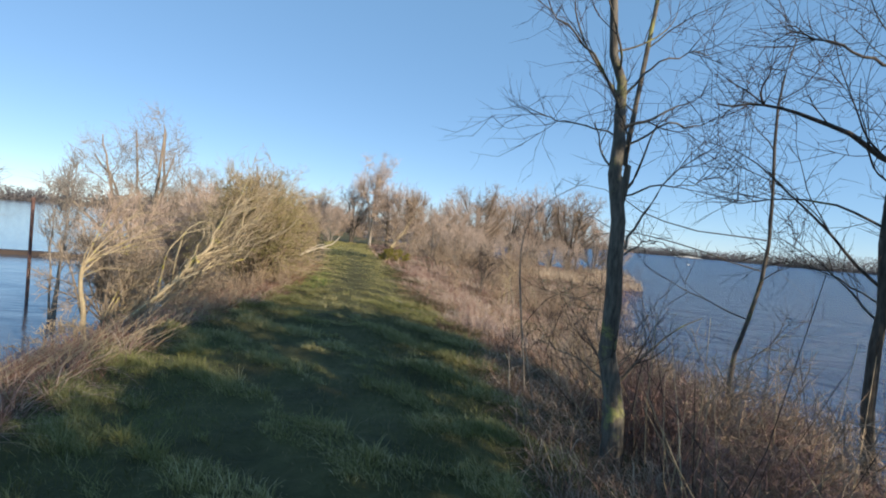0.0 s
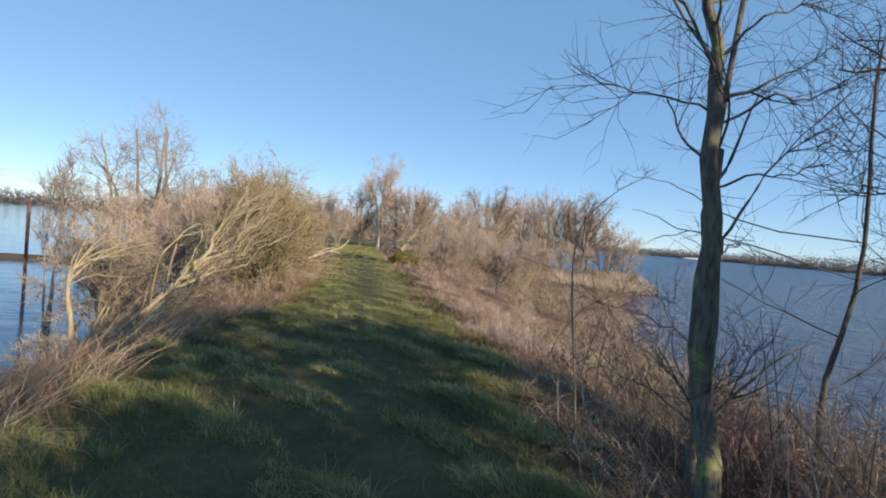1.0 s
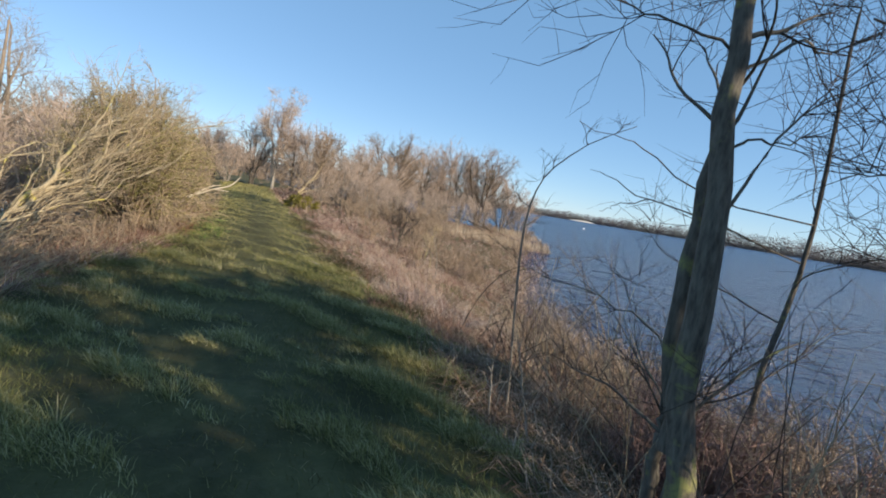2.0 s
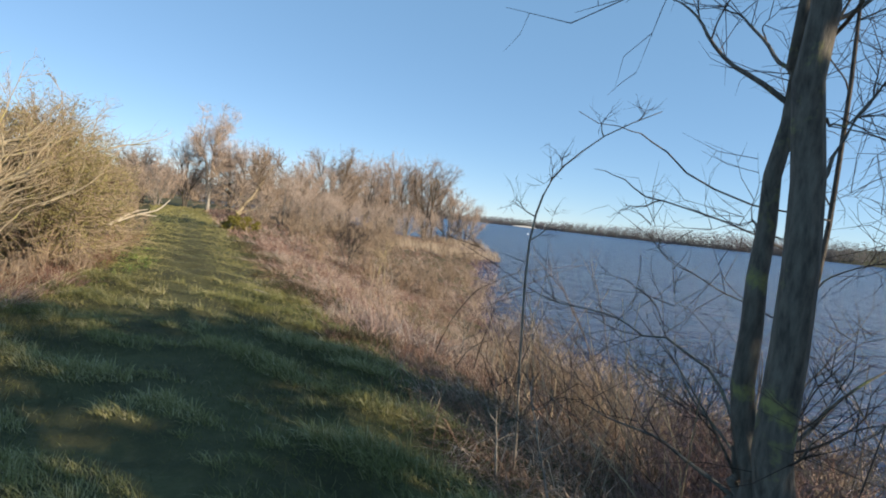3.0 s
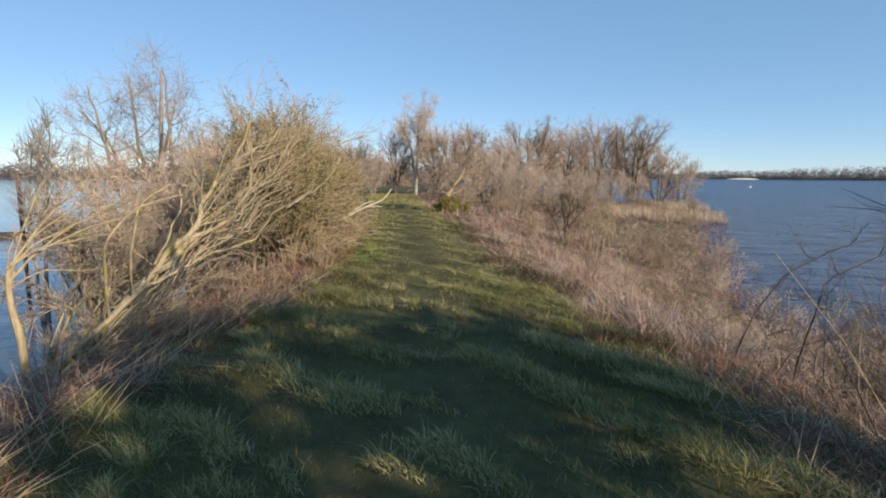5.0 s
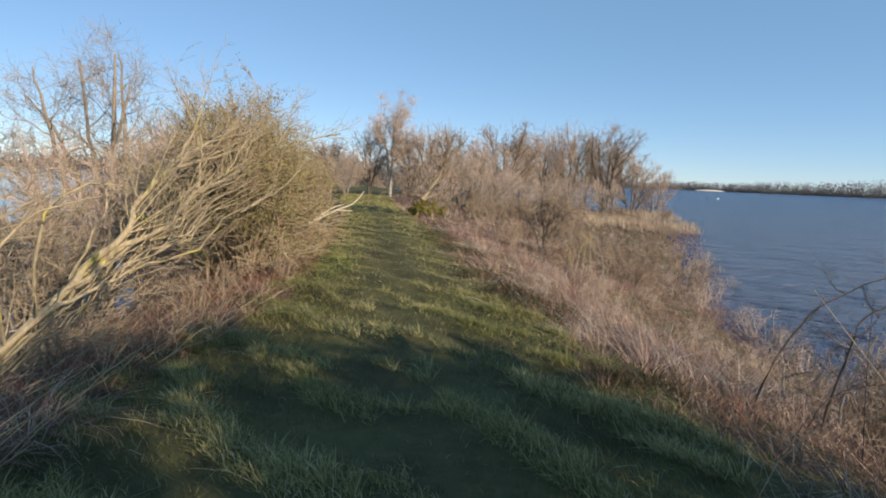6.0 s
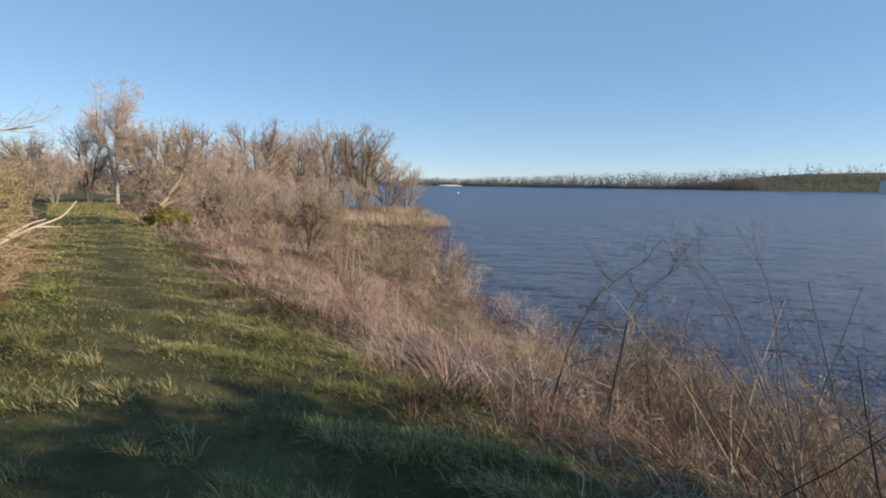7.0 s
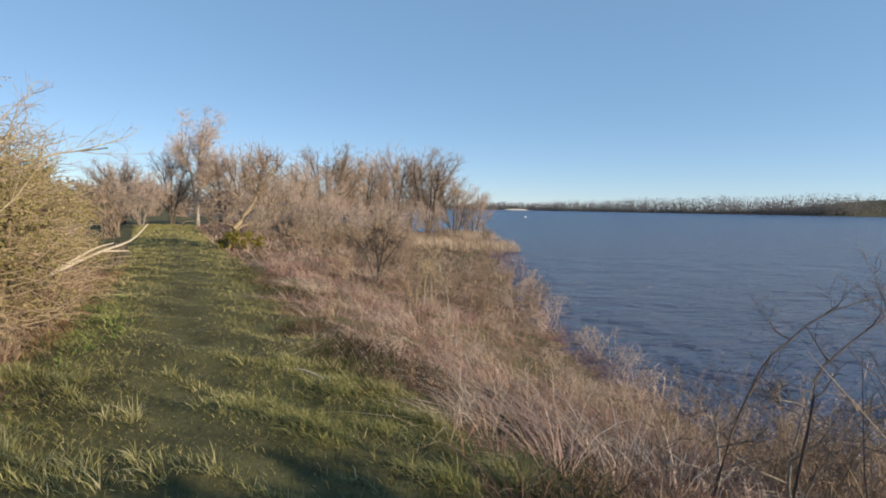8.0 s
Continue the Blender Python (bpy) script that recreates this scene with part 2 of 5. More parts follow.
def tussocks(rng, centres, per, length, width, size, spread=1.0, wind=(0, 0)):
    """Tufts: blades that fan out from each centre and arch over, three quads long."""
    n = len(centres) * per
    az = rng.uniform(0, 2 * math.pi, n)
    off = np.stack([np.cos(az), np.sin(az)], -1)
    r = rng.uniform(0, 1, n) ** 0.7
    root = np.repeat(centres, per, 0)
    root[:, :2] += off * (r * np.repeat(np.broadcast_to(size, len(centres)), per))[:, None]
    ln = np.repeat(np.broadcast_to(length, len(centres)), per) * rng.uniform(0.5, 1.25, n)
    lean = spread * (0.25 + 0.9 * r) * rng.uniform(0.5, 1.3, n)
    h = off * lean[:, None] + np.array(wind) + rng.normal(0, 0.25, (n, 2))
    wd = rng.uniform(0.6, 1.4, n) * width
    sa = az + rng.choice([-1, 1], n) * rng.uniform(0.5, 1.57, n)
    side = np.stack([np.cos(sa), np.sin(sa), np.zeros(n)], -1)
    rows = []
    for u, k in ((0.0, 1.0), (0.4, 0.95), (0.75, 0.7), (1.0, 0.12)):
        p = root.copy()
        p[:, :2] += h * (u * (0.55 + 0.45 * u) * ln)[:, None]
        p[:, 2] += ln * (u - 0.5 * np.minimum(np.hypot(h[:, 0], h[:, 1]), 1.6) * u * u)
        rows += [p - side * (wd * k / 2)[:, None], p + side * (wd * k / 2)[:, None]]
    verts = np.stack(rows, 1).reshape(-1, 3)
    o = np.arange(n)[:, None] * 8
    faces = np.concatenate([o + np.array([[a, a + 1, a + 3, a + 2]]) for a in (0, 2, 4)], 1).reshape(-1, 4)
    return verts, faces


# ---- the lie of the land ----
WATER = -1.9
ROW_Y = [-60, -10, 4, 9, 12.5, 16, 23, 28, 46, 60, 90, 200]
LEFT_EDGE = np.array([-2.6, -2.6, -3.1, -3.85, -3.65, -4.0, -5.1, -6.0, -10.0, -13.5, -22, -60])
RIGHT_EDGE = np.array([1.4, 1.2, 0.95, 0.42, -0.4, -1.15, -2.3, -3.3, -6.5, -9.5, -18, -56])
LEFT_SHORE = np.array([-8.5, -8.0, -8.0, -8.2, -8.6, -9.0, -10.5, -12, -19, -24, -36, -80])
SHORE_Y = [-60, -10, 5, 12, 16, 23, 34, 48, 62, 72, 78, 84, 100, 200]
RIGHT_SHORE = np.array([8.0, 7.6, 7.0, 6.1, 5.7, 7.2, 11.5, 17.0, 21.5, 23.2, 22.5, 18, 4, -40])


def sstep(a, b, x):
    t = np.clip((x - a) / (b - a), 0, 1)
    return t * t * (3 - 2 * t)


def wavy(x, y, s, seed):
    r = np.random.RandomState(seed)
    out = 0
    for k in range(5):
        a, ph, f = r.uniform(0, 6.28), r.uniform(0, 6.28), s * (1.0 + 0.55 * k)
        out = out + np.sin((x * math.cos(a) + y * math.sin(a)) * f + ph) / (1 + 0.5 * k)
    return out / 2.5


def combed(x, y):
    """-1 to 1: long low ridges in the turf, running aslant over the crown the way the shadows fall."""
    u, v = -0.74 * x + 0.67 * y, 0.67 * x + 0.74 * y
    return np.clip(wavy(u * 0.55, v * 2.4, 2.6, 71) * 0.8 + wavy(u * 0.7, v * 2.0, 5.5, 72) * 0.5, -1, 1)


def far_shore(ang):
    """How far off the lakes' other shores are, by bearing in degrees clockwise from ahead."""
    return np.interp(ang, [-90, -40, -8, 0, 22, 35, 48, 65, 90], [560, 560, 620, 950, 950, 900, 860, 800, 760])


def height(x, y):
    """The ground's height: a levee between two lakes, with low woods ahead and land beyond the water."""
    x, y = np.asarray(x, float), np.asarray(y, float)
    le, re = np.interp(y, ROW_Y, LEFT_EDGE), np.interp(y, ROW_Y, RIGHT_EDGE)
    ls, rs = np.interp(y, ROW_Y, LEFT_SHORE), np.interp(y, SHORE_Y, RIGHT_SHORE)
    mid = (le + re) / 2
    right = 1.95 * np.clip((x - re) / np.maximum(rs - re, 0.5), 0, None)
    right = np.where(x > rs, 1.95 + (x - rs) * 0.35, 1.95 * (1 - np.cos(np.clip(right / 1.95, 0, 1) * math.pi)) / 2 * 0.55 + right * 0.45)
    left = 1.95 * np.clip((le - x) / np.maximum(le - ls, 0.5), 0, None)
    left = np.where(x < ls, 1.95 + (ls - x) * 0.35, 1.95 * (1 - np.cos(np.clip(left / 1.95, 0, 1) * math.pi)) / 2 * 0.6 + left * 0.4)
    z = -np.minimum(np.where(x > mid, right, left), 3.2)
    z = z - 0.06 * sstep(0.2, 1.0, np.abs(x - mid) / np.maximum((re - le) / 2, 0.5))
    near = sstep(400, 120, np.hypot(x, y))
    z = z + near * (0.035 * wavy(x, y, 1.7, 3) + 0.02 * wavy(x, y, 5.2, 4) + 0.06 * combed(x, y)) * (z > -3)
    # land beyond the lakes
    far = np.hypot(x, y)
    ang = np.degrees(np.arctan2(x, y))
    shore = far_shore(ang)
    ahead = sstep(95, 140, y) * sstep(30, 12, np.abs(x + 0.3 * y + 3))
    rise = np.where(far > shore, -1.9 + np.minimum((far - shore) * 0.02, 3.0) + 24 * sstep(42, 58, ang) * sstep(0, 150, far - shore), -10)
    return np.maximum(np.maximum(z, rise), -3.2 + 2.2 * ahead)


def axis(lo, hi, fine_lo, fine_hi, step):
    a = list(np.arange(fine_lo, fine_hi, step))
    s, v = step, fine_hi
    while v < hi:
        a.append(v)
        s *= 1.09
        v += s
    s, v = step, fine_lo
    out = []
    while v > lo:
        s *= 1.09
        v -= s
        out.append(v)
    return np.array(out[::-1] + a)


gx, gy = axis(-2600, 2600, -7, 5, 0.12), axis(-2600, 2600, 0.5, 26, 0.12)
GX, GY = np.meshgrid(gx, gy)
gv = np.stack([GX, GY, height(GX, GY)], -1).reshape(-1, 3)
nx, ny = len(gx), len(gy)
gi = (np.arange(ny - 1)[:, None] * nx + np.arange(nx - 1)[None]).ravel()
thing("ground", raw_mesh("ground", gv, np.stack([gi, gi + 1, gi + nx + 1, gi + nx], -1), M_GROUND, True), "grassy earth levee between two lakes", "ground", kind="structure")

big = np.array([[-2.0, -2500, WATER], [2500, -2500, WATER], [2500, 2500, WATER], [-2.0, 2500, WATER]])
thing("water_1", raw_mesh("water_1", big, [[0, 1, 2, 3]], M_LAKE), "wind-rippled blue lake water", "lake", kind="structure")
big2 = np.array([[-2500, -2500, WATER], [-2.0, -2500, WATER], [-2.0, 2500, WATER], [-2500, 2500, WATER]])
thing("water_2", raw_mesh("water_2", big2, [[0, 1, 2, 3]], M_POND), "calm pale blue lake water", "lake", kind="structure")


# ---- bare trees ----
def grow(rng, start, way, length, r0, k, wander, lift):
    """One crooked stem of k points with its radii."""
    p, d, pts, step = np.array(start, float), unit(np.array(way, float)), [], length / (k - 1)
    for i in range(k):
        pts.append(p.copy())
        d = unit(d + rng.normal(0, wander, 3) + np.array([0, 0, lift]))
        p = p + d * step
    return np.array(pts), r0 * np.linspace(1, 0.25, k)


def smooth(p, r):
    """The same stem with its bends rounded off, as paths and radii for tubes()."""
    n = len(p) * 2
    return [spline(p, n)], [np.interp(np.linspace(0, 1, n), np.linspace(0, 1, len(r)), r)]


def twig_cloud(rng, stems, per, length, radius, spread, lift, tip_only=0.25, order=2, sides=3):
    """Fine twigs along stems, and finer ones along those. Gives paths and radii."""
    allp, allr = [], []
    src = [np.asarray(s) for s in stems]
    n_each = per
    for o in range(order):
        made = []
        for s in src:
            n = n_each
            u = rng.uniform(tip_only, 1.0, n) * (len(s) - 1)
            i = np.minimum(u.astype(int), len(s) - 2)
            f = (u - i)[:, None]
            root = s[i] * (1 - f) + s[i + 1] * f
            d = unit(s[i + 1] - s[i])
            way = unit(d + rng.normal(0, spread, (n, 3)) + np.array([0, 0, lift]))
            ln = length * rng.uniform(0.45, 1.15, n)[:, None] * (1.0 if o == 0 else 0.5)
            kink = unit(way + rng.normal(0, 0.3, (n, 3)) + np.array([0, 0, lift * 0.8]))
            made.append(np.stack([root, root + way * ln * 0.5, root + way * ln * 0.5 + kink * ln * 0.5], 1))
        m = np.concatenate(made)
        allp.append(m)
        rr = radius * (1.0 if o == 0 else 0.6)
        allr.append(np.tile(np.array([rr, rr * 0.75, rr * 0.3]), (len(m), 1)))
        src, n_each, tip_only = list(m), max(2, int(per * 0.45)), 0.15
    return np.concatenate(allp), np.concatenate(allr)


def bare_tree(name, label, base, top, r, seed, limbs=9, limb_len=2.4, twigs=9, twig_len=0.8, twig_r=0.006, first=0.25, spread=0.9, lift=0.12,
              bark=M_BARK, twigmat=M_TWIG, group="", via=(), sides=8, order=2, extra=(), flat=False, up=(0.25, 0.9), subs=3, arms=()):
    """A leafless tree: trunk, limbs (parts) and twigs. base, via and top are points of the trunk; extra are further main stems, given likewise; arms are single big limbs: points and thickness."""
    rng = np.random.RandomState(seed)
    ob = tagged(new(name), label, "tree", group)
    ob.location = base
    base = np.array(base, float)
    stems, fine = [], []
    for j, line in enumerate([[base, *[np.array(v, float) for v in via], np.array(top, float)], *extra]):
        tr = spline(line, 14) + np.vstack([np.zeros(3), rng.normal(0, min(0.02, r * 0.25), (13, 3))])
        rad = (r if j == 0 else r * 0.7) * np.linspace(1, 0.16, 14) ** 0.8
        rad[0] *= 1.35
        trunk = child("trunk", raw_mesh("trunk", *tubes([tr - base], [rad], sides), bark, True), ob)
        h = np.linalg.norm(tr[-1] - tr[0])
        stems.append(tr[6:])
        for i in range(limbs):
            u = first + (0.97 - first) * (i + rng.uniform(0, 0.9)) / limbs
            q = u * 13
            a = int(q)
            root = tr[a] + (tr[a + 1] - tr[a]) * (q - a)
            az = i * 2.4 + rng.uniform(-0.5, 0.5)
            way = np.array([math.cos(az), math.sin(az), rng.uniform(*up)])
            ln = limb_len * (1.15 - 0.75 * u) * rng.uniform(0.7, 1.2)
            p, pr = grow(rng, root, way, ln, max(r * 0.36 * (1.1 - u), min(0.008, r * 0.5)), 7, 0.16, lift * 0.6)
            child("limb", raw_mesh("limb", *tubes(*smooth(p - base, pr), 5), bark, True), trunk)
            stems.append(p)
            for _ in range(subs):
                c = rng.randint(2, 6)
                p2, pr2 = grow(rng, p[c], unit(p[c] - p[c - 1]) + rng.normal(0, 0.55, 3), ln * rng.uniform(0.35, 0.65), pr[c] * 0.6, 6, 0.15, lift)
                if flat:
                    fine.append(tubes([p2 - base], [pr2], 3))
                else:
                    child("limb", raw_mesh("limb", *tubes(*smooth(p2 - base, pr2), 4), twigmat, True), ob)
                stems.append(p2)
    for pts, thick in arms:
        p = spline(pts, 12) + rng.normal(0, 0.012, (12, 3))
        child("limb", raw_mesh("limb", *tubes([p - base], [np.linspace(thick, thick * 0.25, 12)], 6), bark, True), ob)
        if thick < 0.009:  # whip-like limbs stay bare
            continue
        stems += [p[4:], p[7:]]
        for _ in range(4):
            c = rng.randint(3, 11)
            p2, pr2 = grow(rng, p[c], unit(p[c] - p[c - 1]) + rng.normal(0, 0.5, 3), np.linalg.norm(p[-1] - p[0]) * rng.uniform(0.25, 0.5), thick * 0.35, 6, 0.13, lift * 0.5)
            child("limb", raw_mesh("limb", *tubes(*smooth(p2 - base, pr2), 4), twigmat, True), ob)
            stems.append(p2)
    if fine:
        tagged(child("branchwork", raw_mesh("branchwork", *joined(fine), twigmat, True), ob), kind="stuff")
    tp, trd = twig_cloud(rng, stems, twigs, twig_len, twig_r, spread, lift, order=order)
    tagged(child("crown", raw_mesh("crown", *(ribbons(rng, tp - base, trd) if flat else tubes(tp - base, trd, 3)), twigmat), ob), kind="stuff")
    return ob


def hz(x, y, dz=0.0):
    return float(height(x, y)) + dz


# the twin-stemmed alder on the bank
bare_tree("alder", "grey-barked bare alder with two stems on the bank", (1.64, 5.12, hz(1.64, 5.12, -0.1)), (1.15, 5.2, 7.0), 0.088, 11, limbs=7, limb_len=1.5, twigs=4, twig_len=0.5, twig_r=0.0028, first=0.56, subs=2, up=(0.3, 1.0), bark=M_ALDER,
          via=[(1.57, 5.12, 0.8), (1.52, 5.12, 1.65), (1.45, 5.12, 2.4), (1.43, 5.12, 2.95), (1.28, 5.12, 3.8)],
          extra=[[np.array((1.66, 5.3, 0.3)), np.array((1.62, 5.36, 0.75)), np.array((1.58, 5.38, 1.3)), np.array((1.58, 5.38, 1.8)), np.array((1.6, 5.38, 2.3)), np.array((1.63, 5.4, 2.8)), np.array((2.0, 5.7, 6.0))], [np.array((1.72, 5.42, -0.5)), np.array((1.68, 5.42, 0.2)), np.array((1.6, 5.4, 0.6))]], group="bank trees",
          arms=[([(1.6, 5.38, 2.1), (1.95, 5.5, 2.25), (2.3, 5.7, 2.3), (2.7, 5.8, 2.45)], 0.011), ([(1.5, 5.15, 2.5), (1.85, 5.2, 2.75), (2.2, 5.4, 2.8), (2.55, 5.5, 3.0)], 0.012), ([(1.62, 5.4, 1.5), (1.95, 5.8, 1.7), (2.25, 6.1, 1.75), (2.6, 6.4, 1.6)], 0.009), ([(1.45, 5.15, 2.95), (1.8, 5.2, 3.3), (2.3, 5.3, 3.45)], 0.013), ([(1.6, 5.35, 0.7), (1.75, 5.9, 0.92), (1.6, 6.5, 1.0), (1.15, 6.65, 1.1)], 0.011), ([(1.6, 5.2, 1.65), (1.8, 5.3, 2.0), (2.0, 5.3, 2.35), (2.4, 5.4, 2.6)], 0.013),
                ([(1.43, 5.12, 2.85), (1.15, 5.0, 3.2), (0.85, 4.95, 3.45), (0.55, 4.95, 3.65)], 0.014), ([(1.43, 5.12, 2.6), (1.1, 5.15, 2.68), (0.8, 5.2, 2.72), (0.55, 5.2, 2.8)], 0.009)])
bare_tree("alder", "slim grey-barked bare alder on the bank", (4.0, 5.2, hz(4.0, 5.2, -0.1)), (4.0, 5.3, 6.6), 0.06, 12, limbs=9, limb_len=2.2, twigs=5, twig_len=0.55, twig_r=0.0035, first=0.25, group="bank trees", via=[(3.9, 5.2, 0.8), (3.87, 5.2, 1.6), (3.92, 5.2, 2.6), (3.93, 5.2, 3.7)],
          extra=[[np.array((4.4, 5.2, -1.0)), np.array((4.3, 5.2, 0.9)), np.array((4.08, 5.2, 2.6)), np.array((4.3, 5.0, 5.8))]],
          arms=[([(3.95, 5.2, 2.55), (3.34, 5.2, 2.85), (2.8, 5.2, 2.99), (2.3, 5.2, 2.95)], 0.026), ([(3.9, 5.2, 2.0), (3.4, 5.3, 2.2), (2.9, 5.4, 2.2), (2.5, 5.4, 2.1)], 0.013), ([(3.9, 5.2, 3.4), (3.3, 5.1, 3.5), (2.8, 5.2, 3.7)], 0.016), ([(4.0, 5.2, 1.3), (3.6, 5.6, 1.6), (3.3, 6.0, 1.7)], 0.01)])
bare_tree("alder", "thin crooked bare alder at the water's edge", (3.8, 6.9, hz(3.8, 6.9, -0.1)), (4.1, 7.2, 4.4), 0.035, 13, limbs=7, limb_len=1.5, twigs=4, twig_len=0.5, twig_r=0.0035, first=0.2, group="bank trees",
          via=[(3.5, 6.8, 0.2), (3.9, 7.0, 1.6), (3.8, 6.9, 3.4)],
          arms=[([(3.87, 6.97, 1.9), (2.7, 6.9, 1.98), (1.98, 6.8, 2.24), (1.73, 6.8, 2.32), (1.33, 6.8, 2.38)], 0.0088), ([(3.9, 7.0, 1.5), (2.8, 6.9, 1.75), (2.02, 6.8, 1.86), (1.72, 6.8, 1.96), (1.5, 6.8, 2.03)], 0.0088), ([(2.1, 6.82, 1.86), (1.79, 6.8, 1.77), (1.62, 6.8, 1.68)], 0.006)])
# Out of sight behind the start, added so their branches shade the path.
for i, (x, y) in enumerate([(4.4, -1.6), (3.4, -3.4), (5.4, -4.2), (3.0, -6.8)]):
    bare_tree("alder", "unseen bare grey alder added to shade the path", (x, y, hz(x, y, -0.1)), (x + 0.3, y + 0.2, 4.8 + 0.4 * (i % 3)), 0.08, 20 + i, limbs=12, limb_len=2.6, twigs=9, first=0.12, group="bank trees", twig_r=0.007, flat=True)


# ---- grass on the levee's crown ----
def scatter(rng, n, x0, x1, y0, y1, keep):
    x, y = rng.uniform(x0, x1, n), rng.uniform(y0, y1, n)
    ok = keep(x, y, rng.uniform(0, 1, n))
    x, y = x[ok], y[ok]
    return np.stack([x, y, height(x, y) - 0.01], -1)


def crown(x, y, over=0.0):
    le, re = np.interp(y, ROW_Y, LEFT_EDGE), np.interp(y, ROW_Y, RIGHT_EDGE)
    return (x > le - over) & (x < re + over)


def trodden(x, y):
    """0 to 1: how worn the turf is, along the middle of the crown."""
    le, re = np.interp(y, ROW_Y, LEFT_EDGE), np.interp(y, ROW_Y, RIGHT_EDGE)
    u = (x - le) / np.maximum(re - le, 0.1)
    return np.exp(-((u - 0.52) / 0.2) ** 2)


def bare(x, y):
    """0 to 1: a trodden, muddy hollow in the middle of the path."""
    return sstep(1.15, 0.6, np.hypot((x + 0.55) / 0.42, (y - 5.0) / 0.95) + 0.25 * wavy(x, y, 4.0, 81)) + sstep(1.15, 0.6, np.hypot((x + 0.95) / 0.16, (y - 6.6) / 0.7) + 0.3 * wavy(x, y, 5.0, 82))


rng = np.random.RandomState(5)
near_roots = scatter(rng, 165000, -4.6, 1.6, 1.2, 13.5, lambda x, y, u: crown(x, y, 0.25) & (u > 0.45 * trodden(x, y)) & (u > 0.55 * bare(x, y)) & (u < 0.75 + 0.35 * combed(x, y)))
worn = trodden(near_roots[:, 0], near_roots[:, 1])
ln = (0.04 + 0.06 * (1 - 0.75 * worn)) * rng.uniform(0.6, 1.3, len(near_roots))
thing("grass", raw_mesh("grass", *blades(rng, near_roots, ln, rng.uniform(0.0022, 0.0055, len(near_roots)), rng.uniform(0.3, 1.6, len(near_roots)), (-0.5, 0.4)), M_GRASS_SHADED),
      "short green winter grass in darker tones for the shade", "grass", kind="stuff")
def tufted(x, y):
    """0 to 1: where the turf stands in tufts, with flattened gaps between them."""
    return sstep(0.06, 0.34, combed(x, y) * 0.9 + wavy(x, y, 5.0, 19) * 0.25)


back_roots = scatter(rng, 26000, -4.0, 2.2, -7.0, 1.3, lambda x, y, u: crown(x, y, 0.3))
thing("grass", raw_mesh("grass", *blades(rng, back_roots, rng.uniform(0.05, 0.13, len(back_roots)), rng.uniform(0.004, 0.009, len(back_roots)), rng.uniform(0.3, 1.8, len(back_roots)), (0.25, 0.1)), M_GRASS_SHADED),
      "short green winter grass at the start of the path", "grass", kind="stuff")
ridge = scatter(rng, 380000, -4.6, 1.5, 1.4, 13.5, lambda x, y, u: crown(x, y, 0.25) & (u > 0.7 * bare(x, y)) & (u > 0.25 * trodden(x, y) + 0.6 * sstep(9.2, 11.5, y)) & (u < 0.03 + 0.97 * tufted(x, y)))
worn = trodden(ridge[:, 0], ridge[:, 1])
ln = (0.07 + 0.04 * (1 - worn)) * rng.uniform(0.5, 1.4, len(ridge))
thing("grass", raw_mesh("grass", *blades(rng, ridge, ln, rng.uniform(0.0028, 0.006, len(ridge)), rng.uniform(0.2, 1.3, len(ridge)), (-0.6, 0.48), 0.9), M_TUFT),
      "longer grey-green grass in low ridges, paled as if lit", "grass", kind="stuff")
tuft_at = scatter(rng, 13000, -5.0, 1.6, 1.2, 13.5, lambda x, y, u: crown(x, y, 0.35) & (u < tufted(x, y)) & (u > 0.45) & ((u > 0.8) | (x < np.interp(y, ROW_Y, LEFT_EDGE) + 0.9 + 0.5 * wavy(x, y, 1.4, 95)) | (x > np.interp(y, ROW_Y, RIGHT_EDGE) - 0.45)))
thing("grass_tufts", raw_mesh("grass_tufts", *tussocks(rng, tuft_at, 26, 0.13 * rng.uniform(0.6, 1.4, len(tuft_at)), 0.0046, 0.075, 1.0, (-0.4, 0.3)), M_TUFT),
      "windblown tufts of grey-green winter grass", "grass", kind="stuff")
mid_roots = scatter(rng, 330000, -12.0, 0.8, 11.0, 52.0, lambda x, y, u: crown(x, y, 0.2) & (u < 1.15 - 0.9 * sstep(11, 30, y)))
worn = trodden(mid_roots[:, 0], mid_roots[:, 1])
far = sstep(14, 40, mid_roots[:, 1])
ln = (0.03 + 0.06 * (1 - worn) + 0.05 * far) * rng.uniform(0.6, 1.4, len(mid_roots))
thing("grass", raw_mesh("grass", *blades(rng, mid_roots, ln, rng.uniform(0.004, 0.008, len(mid_roots)) * (1 + 4 * far), rng.uniform(0.5, 2.2, len(mid_roots)), (0.2, 0.1)), M_WORN_SUNLIT),
      "short grass worn by footsteps, in lighter tones for the sun", "grass", kind="stuff")
lush = scatter(rng, 9000, -5.6, -2.6, 12.0, 18.5, lambda x, y, u: (np.abs(x - np.interp(y, ROW_Y, LEFT_EDGE) - 0.25) < 0.4 + 0.3 * wavy(x, y, 3, 2)) & (u < 0.5 + 0.6 * wavy(x, y, 4, 21)))
thing("nettles", raw_mesh("nettles", *blades(rng, lush, rng.uniform(0.04, 0.11, len(lush)), rng.uniform(0.008, 0.018, len(lush)), rng.uniform(0.5, 1.8, len(lush))), M_LUSH),
      "bright green weeds along the foot of the bush", "weeds", kind="stuff")

weeds = scatter(rng, 2600, -7.3, -5.6, 7.2, 9.4, lambda x, y, u: (u < 0.35 + 0.7 * wavy(x, y, 3, 61)))
